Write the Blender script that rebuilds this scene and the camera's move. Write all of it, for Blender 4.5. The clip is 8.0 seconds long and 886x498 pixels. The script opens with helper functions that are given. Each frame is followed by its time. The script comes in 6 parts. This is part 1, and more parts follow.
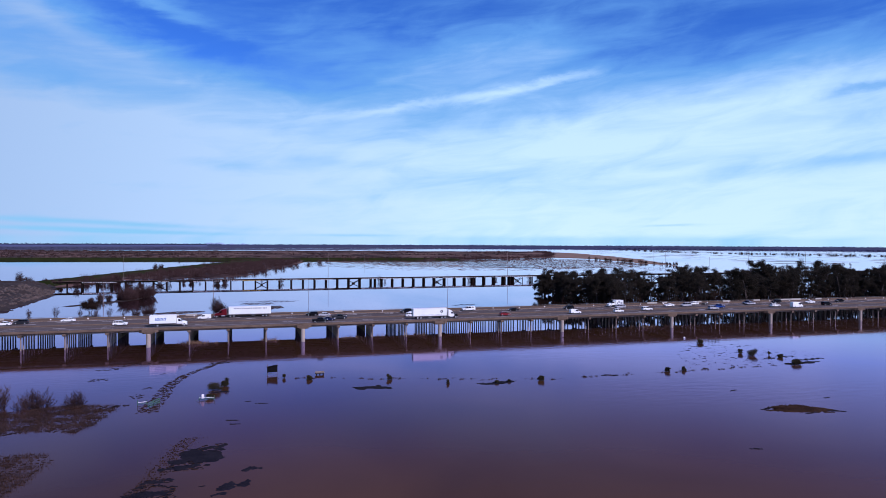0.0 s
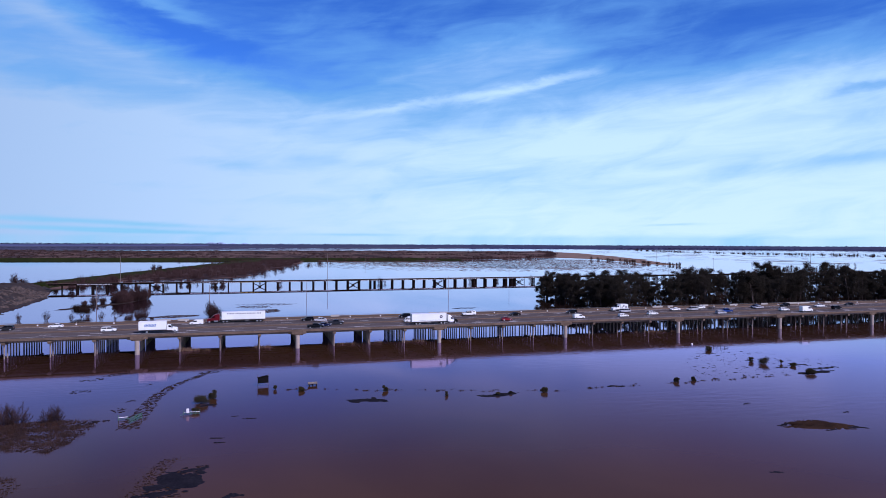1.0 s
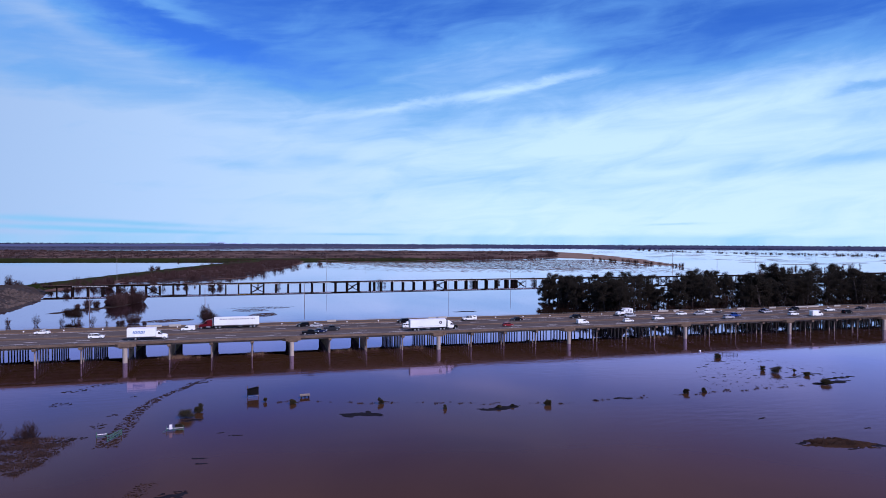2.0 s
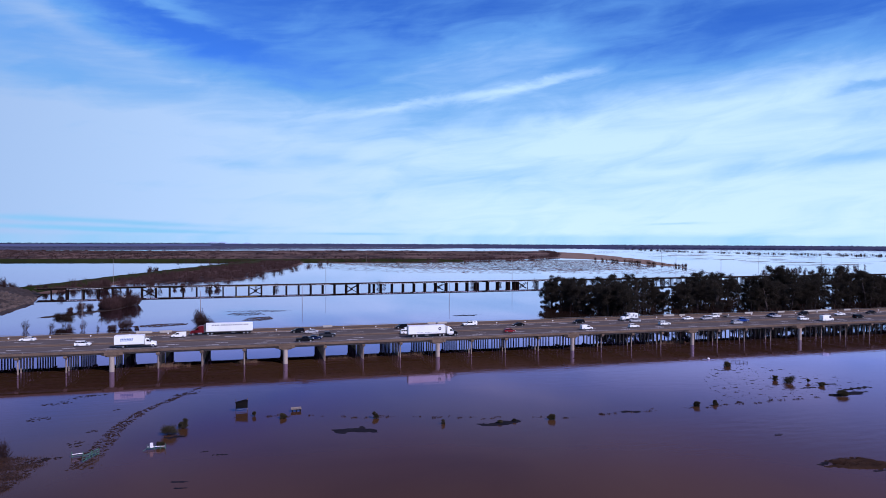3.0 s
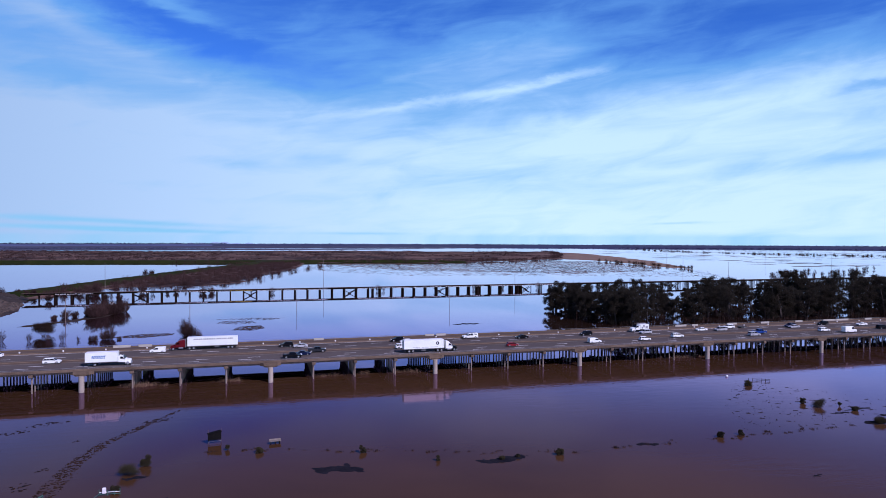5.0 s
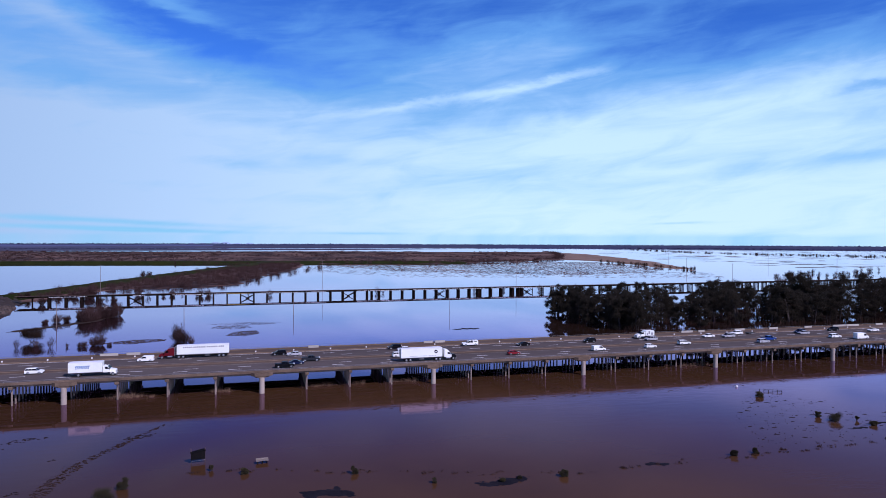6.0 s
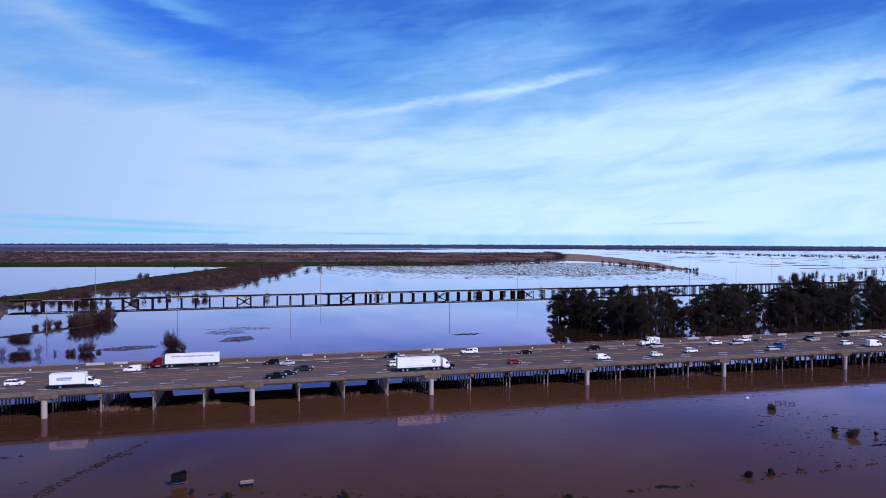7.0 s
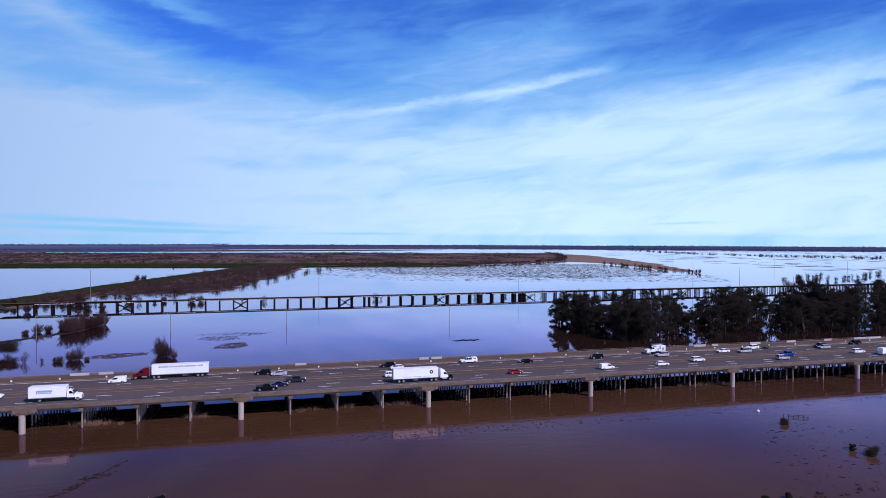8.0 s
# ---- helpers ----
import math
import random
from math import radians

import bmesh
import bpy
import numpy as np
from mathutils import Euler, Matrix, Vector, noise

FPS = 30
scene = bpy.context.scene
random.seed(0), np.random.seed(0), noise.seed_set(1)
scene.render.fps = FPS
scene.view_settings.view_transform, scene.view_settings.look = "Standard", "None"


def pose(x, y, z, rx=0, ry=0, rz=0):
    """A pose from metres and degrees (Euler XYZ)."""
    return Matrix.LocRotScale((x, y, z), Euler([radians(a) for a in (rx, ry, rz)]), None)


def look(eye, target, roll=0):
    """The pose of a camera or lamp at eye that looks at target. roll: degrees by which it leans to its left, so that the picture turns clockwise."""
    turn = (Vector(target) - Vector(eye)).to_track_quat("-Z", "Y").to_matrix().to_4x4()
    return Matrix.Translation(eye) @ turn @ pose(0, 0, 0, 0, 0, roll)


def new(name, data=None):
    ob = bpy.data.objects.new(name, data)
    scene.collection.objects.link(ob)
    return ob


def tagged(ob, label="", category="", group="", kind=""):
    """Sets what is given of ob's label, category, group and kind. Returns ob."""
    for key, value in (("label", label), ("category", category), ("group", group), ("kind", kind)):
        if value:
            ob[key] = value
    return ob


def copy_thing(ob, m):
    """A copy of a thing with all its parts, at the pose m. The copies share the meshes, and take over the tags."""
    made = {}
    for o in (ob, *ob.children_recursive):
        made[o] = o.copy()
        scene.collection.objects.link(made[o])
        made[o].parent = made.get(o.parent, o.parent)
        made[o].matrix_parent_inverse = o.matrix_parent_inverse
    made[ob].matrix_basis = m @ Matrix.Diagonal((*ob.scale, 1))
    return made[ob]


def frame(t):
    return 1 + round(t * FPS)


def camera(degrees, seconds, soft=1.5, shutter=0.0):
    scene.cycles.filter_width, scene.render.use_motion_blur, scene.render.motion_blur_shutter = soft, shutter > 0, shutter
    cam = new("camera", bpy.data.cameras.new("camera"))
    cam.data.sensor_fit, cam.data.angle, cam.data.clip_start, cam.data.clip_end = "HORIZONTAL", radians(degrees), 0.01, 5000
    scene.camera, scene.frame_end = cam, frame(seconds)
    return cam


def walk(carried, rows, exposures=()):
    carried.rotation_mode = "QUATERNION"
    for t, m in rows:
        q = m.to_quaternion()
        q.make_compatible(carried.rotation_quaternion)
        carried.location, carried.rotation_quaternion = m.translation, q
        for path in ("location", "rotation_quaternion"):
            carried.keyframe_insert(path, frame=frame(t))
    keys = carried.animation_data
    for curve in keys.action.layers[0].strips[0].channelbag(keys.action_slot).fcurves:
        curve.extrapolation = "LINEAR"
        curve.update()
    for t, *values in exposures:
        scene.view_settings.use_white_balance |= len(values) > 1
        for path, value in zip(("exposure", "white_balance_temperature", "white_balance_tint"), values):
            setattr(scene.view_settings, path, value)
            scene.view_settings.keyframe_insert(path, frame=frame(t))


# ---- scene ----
cam = camera(68.0, 8.0, 0.65)
PATH = [
    (0, (-68.726, -239.789, 36.052), (-40.831, -143.765, 34.943), 0.22),
    (1, (-65.785, -232.421, 37.445), (-38.121, -136.331, 36.244), 0.21),
    (2, (-62.889, -225.046, 38.816), (-35.443, -128.894, 37.540), 0.20),
    (3, (-60.019, -217.667, 40.187), (-32.780, -121.458, 38.852), 0.19),
    (4, (-57.156, -210.287, 41.575), (-30.112, -114.023, 40.197), 0.18),
    (5, (-54.282, -202.907, 43.000), (-27.423, -106.592, 41.596), 0.17),
    (6, (-51.380, -195.529, 44.482), (-24.693, -99.166, 43.069), 0.17),
    (7, (-48.431, -188.156, 46.040), (-21.904, -91.749, 44.633), 0.16),
    (8, (-45.417, -180.789, 47.693), (-19.038, -84.341, 46.310), 0.15),
]
walk(cam, [(t, look(eye, target, roll)) for t, eye, target, roll in PATH], [(0, 0.0, 5450, 56), (8, 0.0, 5450, 56)])

# ---- world and sun ----
SUN_EL, SUN_AZ = radians(42), radians(148)   # azimuth clockwise from +y
sun = new("sun", bpy.data.lights.new("sun", "SUN"))
sun.data.energy, sun.data.angle, sun.data.color = 4.0, radians(0.6), (0.98, 1.0, 0.80)
sun_dir = Vector((math.sin(SUN_AZ) * math.cos(SUN_EL), math.cos(SUN_AZ) * math.cos(SUN_EL), math.sin(SUN_EL)))
sun.matrix_world = look(sun_dir * 300, (0, 0, 0))

world = bpy.data.worlds.new("sky")
scene.world = world
world.use_nodes = True
wn, wl = world.node_tree.nodes, world.node_tree.links
wn.clear()


def wmath(op, a, b=None, c=None, clamp=False):
    n = wn.new("ShaderNodeMath")
    n.operation, n.use_clamp = op, clamp
    for i, v in enumerate((a, b, c)):
        if v is None:
            continue
        if isinstance(v, (int, float)):
            n.inputs[i].default_value = v
        else:
            wl.new(v, n.inputs[i])
    return n.outputs[0]


def wmix(fac, a, b, blend="MIX"):
    n = wn.new("ShaderNodeMix")
    n.data_type, n.blend_type = "RGBA", blend
    for sock, v in ((n.inputs[0], fac), (n.inputs[6], a), (n.inputs[7], b)):
        if isinstance(v, (int, float)):
            sock.default_value = v
        elif isinstance(v, tuple):
            sock.default_value = (*v, 1)
        else:
            wl.new(v, sock)
    return n.outputs[2]


coord = wn.new("ShaderNodeTexCoord")
split = wn.new("ShaderNodeSeparateXYZ")
wl.new(coord.outputs["Generated"], split.inputs[0])
up = wmath("MAXIMUM", split.outputs[2], 0.004)
join = wn.new("ShaderNodeCombineXYZ")
wl.new(split.outputs[0], join.inputs[0]), wl.new(split.outputs[1], join.inputs[1]), wl.new(up, join.inputs[2])
air = wn.new("ShaderNodeTexSky")
air.sky_type, air.sun_disc = "NISHITA", False
air.sun_elevation, air.sun_rotation = SUN_EL, SUN_AZ
air.altitude, air.air_density, air.dust_density, air.ozone_density = 0, 1.0, 0.3, 3.0
wl.new(join.outputs[0], air.inputs[0])
# degrees of elevation, and of azimuth from a line 16 degrees east of +y
elev = wmath("MULTIPLY", wmath("ARCSINE", up), 57.2958)
HEAD = radians(15.8)
ahead = wmath("ADD", wmath("MULTIPLY", split.outputs[0], math.sin(HEAD)), wmath("MULTIPLY", split.outputs[1], math.cos(HEAD)))
aside = wmath("SUBTRACT", wmath("MULTIPLY", split.outputs[0], math.cos(HEAD)), wmath("MULTIPLY", split.outputs[1], math.sin(HEAD)))
azim = wmath("MULTIPLY", wmath("ARCTAN2", aside, ahead), 57.2958)


def wnoise(scale, sx, sy, detail, distort, rough=0.6, shear=0.0, shift=0.0):
    """Noise over azimuth and elevation, drawn out along a slope of shear degrees per degree."""
    m = wn.new("ShaderNodeCombineXYZ")
    wl.new(wmath("MULTIPLY", azim, sx), m.inputs[0])
    wl.new(wmath("MULTIPLY", wmath("MULTIPLY_ADD", azim, -shear, elev), sy), m.inputs[1])
    m.inputs[2].default_value = shift
    n = wn.new("ShaderNodeTexNoise")
    n.inputs["Scale"].default_value, n.inputs["Detail"].default_value = scale, detail
    n.inputs["Distortion"].default_value, n.inputs["Roughness"].default_value = distort, rough
    wl.new(m.outputs[0], n.inputs["Vector"])
    return n.outputs[0]


# ragged rims: the clouds are laid out over gently stirred directions
azim_c = wmath("ADD", azim, wmath("MULTIPLY_ADD", wnoise(0.22, 0.7, 1.6, 5, 0.3, 0.6, 0.1, 3.0), 7.0, -3.5))
elev_c = wmath("ADD", elev, wmath("MULTIPLY_ADD", wnoise(0.30, 0.5, 1.5, 6, 0.4, 0.62, 0.1, 9.0), wmath("MULTIPLY", elev, 0.14), wmath("MULTIPLY", elev, -0.07)))


def cloud(az, el, long, high, tilt, amount):
    """A soft drawn-out cloud (or, with a negative amount, a clear lane), in degrees."""
    c, s = math.cos(radians(tilt)), math.sin(radians(tilt))
    da, de = wmath("SUBTRACT", azim_c, az), wmath("SUBTRACT", elev_c, el)
    u = wmath("MULTIPLY_ADD", da, c / long, wmath("MULTIPLY", de, s / long))
    v = wmath("MULTIPLY_ADD", de, c / high, wmath("MULTIPLY", da, -s / high))
    r = wmath("MULTIPLY_ADD", u, u, wmath("MULTIPLY", v, v))
    return wmath("MULTIPLY", wmath("EXPONENT", wmath("MULTIPLY", r, -1.0)), amount)


CLOUDS = [  # azimuth, elevation, length, height, tilt, amount
    (-32.6, 8.01, 17.7, 6.41, -8, 0.22), (-31.9, 16.58, 11.8, 1.97, -8, 0.34), (-22.6, 17.99, 5.9, 0.64, -14, 0.34), (-29.0, 15.60, 7.4, 0.69, -22, 0.12), (-19.2, 15.81, 8.9, 1.97, -10, -0.32),
    (-8.0, 19.16, 11.8, 1.77, 0, -0.16), (27.2, 16.94, 13.8, 1.97, -3, -0.24), (19.3, 15.07, 5.4, 1.48, 0, -0.18), (8.6, 16.28, 9.9, 1.87, 9, 0.22), (7.2, 17.45, 3.0, 0.69, 12, 0.10),
    (2.3, 12.32, 11.1, 0.44, 9.3, 0.21), (7.2, 13.02, 7.4, 0.39, 10, 0.10), (-9.5, 13.08, 8.4, 1.77, -10, -0.10), (-1.2, 9.97, 11.3, 0.89, 5, -0.06), (25.2, 11.10, 16.3, 1.68, 6, 0.26),
    (32.9, 11.19, 3.2, 0.39, 6, -0.28), (31.6, 6.21, 7.4, 0.59, 4, -0.26), (19.7, 8.72, 19.7, 1.77, 5, 0.08), (-21.3, 9.21, 13.3, 0.59, -5, 0.14), (-16.5, 6.19, 5.4, 0.64, -3, -0.26),
    (-20.5, 7.28, 2.2, 0.39, -4, 0.20), (-29.7, 12.05, 6.9, 0.69, -4, -0.12), (4.7, 5.61, 10.8, 0.79, 4, -0.18), (-25.1, 4.44, 9.9, 0.49, 0, -0.10), (-9.0, 6.76, 7.9, 0.44, -3, -0.12),
    (-7.1, 3.89, 12.8, 0.49, 3, -0.10), (15.2, 4.73, 9.9, 0.44, 3, -0.10), (-27.1, 1.39, 11.3, 0.25, -2, -0.45), (-29.7, 0.89, 11.3, 0.20, -1, -0.40), (-24.3, 0.66, 7.9, 0.15, -1, -0.25),
    (-28.6, 0.12, 16.3, 0.44, 0, -0.26), (17.5, 0.18, 23.7, 0.39, 0, -0.24), (19.7, 1.43, 2.5, 0.11, 1, -0.26), (-8.0, 0.53, 3.5, 0.12, 0, -0.22),
    (-23.0, 16.38, 7.4, 1.38, -12, -0.20), (-4.6, 11.35, 5.4, 0.35, 9.3, 0.15), (11.0, 13.62, 3.5, 0.35, 9.3, 0.10),
]
slope = wn.new("ShaderNodeMapRange")
slope.interpolation_type = "SMOOTHSTEP"
slope.inputs[1].default_value, slope.inputs[2].default_value, slope.inputs[3].default_value, slope.inputs[4].default_value = 4.0, 20.5, 0.95, 0.26
wl.new(elev_c, slope.inputs[0])
cover = slope.outputs[0]
for row in CLOUDS:
    cover = wmath("ADD", cover, cloud(*row))
cover = wmath("MULTIPLY", cover, wmath("MULTIPLY_ADD", elev, -0.045, 2.0, clamp=True))   # clear overhead
calm = wmath("MULTIPLY_ADD", elev, -0.09, 2.7, clamp=True)   # the thin cloud smooths out overhead
wisps = wnoise(0.30, 0.42, 1.6, 6, 0.8, 0.55, 0.13)
fibres = wnoise(0.62, 0.30, 3.4, 5, 0.3, 0.60, 0.07, 5.0)
cover = wmath("ADD", cover, wmath("MULTIPLY", wmath("MULTIPLY_ADD", wisps, 0.54, -0.27), calm))
cover = wmath("ADD", cover, wmath("MULTIPLY", wmath("MULTIPLY_ADD", fibres, 0.14, -0.07), calm), clamp=True)


def thick(lo, hi):
    n = wn.new("ShaderNodeMapRange")
    n.interpolation_type = "SMOOTHSTEP"
    n.inputs[1].default_value, n.inputs[2].default_value = lo, hi
    wl.new(cover, n.inputs[0])
    return n.outputs[0]


hue = wn.new("ShaderNodeHueSaturation")
hue.inputs["Saturation"].default_value = 1.25
wl.new(air.outputs[0], hue.inputs["Color"])
height = wn.new("ShaderNodeMapRange")
height.interpolation_type = "SMOOTHSTEP"
height.inputs[1].default_value, height.inputs[2].default_value = 5.0, 21.0
wl.new(elev, height.inputs[0])
blue = wmix(1.0, hue.outputs[0], wmix(wmath("MULTIPLY_ADD", elev, 0.08, -1.68, clamp=True), wmix(height.outputs[0], (0.46, 0.98, 1.16), (0.41, 0.80, 1.06)), (0.62, 0.42, 0.62)), "MULTIPLY")
white = wmix(wmath("MULTIPLY", elev, 0.06, clamp=True), (6.6, 10.3, 8.8), (5.5, 9.2, 7.9))
white = wmix(wmath("MULTIPLY_ADD", azim, -0.022, 0.1, clamp=True), white, (3.45, 5.7, 5.7))
haze = wmix(wmath("MULTIPLY", elev, 0.068, clamp=True), (2.4, 6.8, 6.5), (1.25, 4.2, 6.1))   # thin veil
sky = wmix(thick(0.42, 1.12), wmix(thick(0.02, 0.55), blue, haze), white)
back = wn.new("ShaderNodeBackground")
back.inputs[1].default_value = 0.095
wl.new(sky, back.inputs[0])
wl.new(back.outputs[0], wn.new("ShaderNodeOutputWorld").inputs[0])

# ---- materials ----


def mat(name, c1, c2, scale=1.0, fine=9.0, rough=0.8, metal=0.0, bump=0.0, vary=0.0, stretch=(1, 1, 1), coat=0.0, spec=0.5, worldly=False, edge=(0.35, 0.65)):
    """Two colours mixed at a coarse and a fine scale, with relief; vary: difference from piece to piece."""
    m = bpy.data.materials.new(name)
    m.use_nodes = True
    n, k = m.node_tree.nodes, m.node_tree.links
    p = n["Principled BSDF"]
    p.inputs["Roughness"].default_value, p.inputs["Metallic"].default_value = rough, metal
    p.inputs["Specular IOR Level"].default_value = spec
    p.inputs["Coat Weight"].default_value, p.inputs["Coat Roughness"].default_value = coat, 0.08
    tc, mp, info = n.new("ShaderNodeTexCoord"), n.new("ShaderNodeMapping"), n.new("ShaderNodeObjectInfo")
    mp.inputs["Scale"].default_value = stretch
    if worldly:
        k.new(n.new("ShaderNodeNewGeometry").outputs["Position"], mp.inputs[0])
    else:
        k.new(tc.outputs["Object"], mp.inputs[0])
    seed = n.new("ShaderNodeMath")
    seed.operation, seed.inputs[1].default_value = "MULTIPLY", 0.0 if worldly else 37.0
    k.new(info.outputs["Random"], seed.inputs[0])
    tex = []
    for s, d in ((scale, 4), (fine, 6)):
        t = n.new("ShaderNodeTexNoise")
        t.noise_dimensions = "4D"
        t.inputs["Scale"].default_value, t.inputs["Detail"].default_value = s, d
        k.new(mp.outputs[0], t.inputs["Vector"]), k.new(seed.outputs[0], t.inputs["W"])
        tex.append(t.outputs[0])
    both = n.new("ShaderNodeMath")
    both.operation, both.inputs[1].default_value = "MULTIPLY_ADD", 0.55
    half = n.new("ShaderNodeMath")
    half.operation, half.inputs[1].default_value = "MULTIPLY", 0.45
    k.new(tex[1], half.inputs[0]), k.new(tex[0], both.inputs[0]), k.new(half.outputs[0], both.inputs[2])
    r = n.new("ShaderNodeValToRGB")
    r.color_ramp.elements[0].position, r.color_ramp.elements[1].position = edge
    r.color_ramp.elements[0].color, r.color_ramp.elements[1].color = (*c1, 1), (*c2, 1)
    k.new(both.outputs[0], r.inputs[0])
    out = r.outputs[0]
    if vary:
        hs, mr = n.new("ShaderNodeHueSaturation"), n.new("ShaderNodeMapRange")
        mr.inputs[3].default_value, mr.inputs[4].default_value = 1 - vary, 1 + vary
        k.new(info.outputs["Random"], mr.inputs[0]), k.new(mr.outputs[0], hs.inputs["Value"]), k.new(out, hs.inputs["Color"])
        out = hs.outputs[0]
    k.new(out, p.inputs["Base Color"])
    if bump:
        b = n.new("ShaderNodeBump")
        b.inputs["Strength"].default_value, b.inputs["Distance"].default_value = min(1.0, bump), 0.05
        k.new(tex[1], b.inputs["Height"]), k.new(b.outputs[0], p.inputs["Normal"])
    return m


def water_material():
    """Muddy flood water: a brown body under a glossy, faintly rippled skin."""
    m = bpy.data.materials.new("flood_water")
    m.use_nodes = True
    n, k = m.node_tree.nodes, m.node_tree.links
    n.remove(n["Principled BSDF"])
    body, skin, mix, fres = n.new("ShaderNodeBsdfDiffuse"), n.new("ShaderNodeBsdfGlossy"), n.new("ShaderNodeMixShader"), n.new("ShaderNodeFresnel")
    fres.inputs["IOR"].default_value = 1.33
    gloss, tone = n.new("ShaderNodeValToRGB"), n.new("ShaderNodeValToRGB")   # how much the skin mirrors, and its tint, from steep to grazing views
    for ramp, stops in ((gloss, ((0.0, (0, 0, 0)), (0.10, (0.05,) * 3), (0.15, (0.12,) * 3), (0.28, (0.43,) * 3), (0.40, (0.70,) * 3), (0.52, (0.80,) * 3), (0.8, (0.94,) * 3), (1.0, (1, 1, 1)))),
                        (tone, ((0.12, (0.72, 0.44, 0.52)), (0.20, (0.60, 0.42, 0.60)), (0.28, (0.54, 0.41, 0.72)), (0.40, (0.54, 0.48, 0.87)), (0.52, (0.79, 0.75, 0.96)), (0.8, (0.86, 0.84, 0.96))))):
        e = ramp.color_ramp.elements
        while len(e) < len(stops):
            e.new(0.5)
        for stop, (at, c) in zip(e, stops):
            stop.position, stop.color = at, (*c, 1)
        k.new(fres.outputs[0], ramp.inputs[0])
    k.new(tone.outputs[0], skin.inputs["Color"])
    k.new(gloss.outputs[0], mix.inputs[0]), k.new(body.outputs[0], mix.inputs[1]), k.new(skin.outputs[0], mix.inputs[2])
    k.new(mix.outputs[0], n["Material Output"].inputs[0])
    geo = n.new("ShaderNodeNewGeometry")
    big = n.new("ShaderNodeTexNoise")
    big.inputs["Scale"].default_value, big.inputs["Detail"].default_value, big.inputs["Distortion"].default_value = 0.018, 5, 0.6
    k.new(geo.outputs["Position"], big.inputs["Vector"])
    r = n.new("ShaderNodeValToRGB")
    r.color_ramp.elements[0].position, r.color_ramp.elements[1].position = 0.3, 0.7
    r.color_ramp.elements[0].color, r.color_ramp.elements[1].color = (0.047, 0.0222, 0.0096, 1), (0.076, 0.0370, 0.0155, 1)
    place, side_dim, body_tone = n.new("ShaderNodeSeparateXYZ"), n.new("ShaderNodeMapRange"), n.new("ShaderNodeMath")   # dimmer light towards -x is put into the body colour
    side_dim.inputs[1].default_value, side_dim.inputs[2].default_value, side_dim.inputs[3].default_value, side_dim.inputs[4].default_value = -140.0, 20.0, -0.14, 0.16
    body_tone.operation = "ADD"
    k.new(geo.outputs["Position"], place.inputs[0]), k.new(place.outputs[0], side_dim.inputs[0])
    north_dim, dimmed_body = n.new("ShaderNodeMapRange"), n.new("ShaderNodeMix")   # body colour darkened beyond the bridges, so mirrored trees look dark
    north_dim.inputs[1].default_value, north_dim.inputs[2].default_value, north_dim.inputs[4].default_value = -10.0, 70.0, 0.6
    dimmed_body.data_type, dimmed_body.inputs[7].default_value = "RGBA", (0.012, 0.008, 0.006, 1)
    k.new(place.outputs[1], north_dim.inputs[0]), k.new(north_dim.outputs[0], dimmed_body.inputs[0]), k.new(r.outputs[0], dimmed_body.inputs[6])
    k.new(big.outputs[0], body_tone.inputs[0]), k.new(side_dim.outputs[0], body_tone.inputs[1])
    k.new(body_tone.outputs[0], r.inputs[0]), k.new(dimmed_body.outputs[2], body.inputs["Color"])
    # wind: some stretches lie rougher than others
    wind = n.new("ShaderNodeTexNoise")
    wind.inputs["Scale"].default_value, wind.inputs["Detail"].default_value = 0.012, 3
    ws = n.new("ShaderNodeMapping")
    ws.inputs["Scale"].default_value = (0.5, 1.6, 1)
    k.new(geo.outputs["Position"], ws.inputs[0]), k.new(ws.outputs[0], wind.inputs["Vector"])
    mr = n.new("ShaderNodeMapRange")
    mr.inputs[1].default_value, mr.inputs[2].default_value, mr.inputs[3].default_value, mr.inputs[4].default_value = 0.4, 0.65, 0.01, 0.03
    open_water, chop, where = n.new("ShaderNodeMapRange"), n.new("ShaderNodeMath"), n.new("ShaderNodeSeparateXYZ")   # a finer chop on the open side
    open_water.inputs[1].default_value, open_water.inputs[2].default_value, open_water.inputs[4].default_value = -22.0, -90.0, 0.11
    k.new(geo.outputs["Position"], where.inputs[0]), k.new(where.outputs[1], open_water.inputs[0])
    k.new(wind.outputs[0], mr.inputs[0]), k.new(mr.outputs[0], chop.inputs[0]), k.new(open_water.outputs[0], chop.inputs[1]), k.new(chop.outputs[0], skin.inputs["Roughness"])
    hts = []
    for s, d, sc in ((0.38, 3, (0.45, 1.3, 1)), (2.4, 3, (0.7, 1.2, 1))):
        mp, t = n.new("ShaderNodeMapping"), n.new("ShaderNodeTexNoise")
        mp.inputs["Scale"].default_value = sc
        t.inputs["Scale"].default_value, t.inputs["Detail"].default_value = s, d
        k.new(geo.outputs["Position"], mp.inputs[0]), k.new(mp.outputs[0], t.inputs["Vector"])
        hts.append(t.outputs[0])
    prev = None
    gust = n.new("ShaderNodeMapRange")
    gust.inputs[1].default_value, gust.inputs[2].default_value, gust.inputs[3].default_value, gust.inputs[4].default_value = 0.46, 0.66, 0.0, 0.15
    k.new(wind.outputs[0], gust.inputs[0])
    south, lee, least = n.new("ShaderNodeMapRange"), n.new("ShaderNodeMath"), n.new("ShaderNodeSeparateXYZ")   # gusts strike the open water south of the bridge
    south.inputs[1].default_value, south.inputs[2].default_value = 0.0, -20.0
    k.new(geo.outputs["Position"], least.inputs[0]), k.new(least.outputs[1], south.inputs[0])
    lee.operation, lee.inputs[2].default_value = "MULTIPLY_ADD", 0.018
    k.new(gust.outputs[0], lee.inputs[0]), k.new(south.outputs[0], lee.inputs[1])
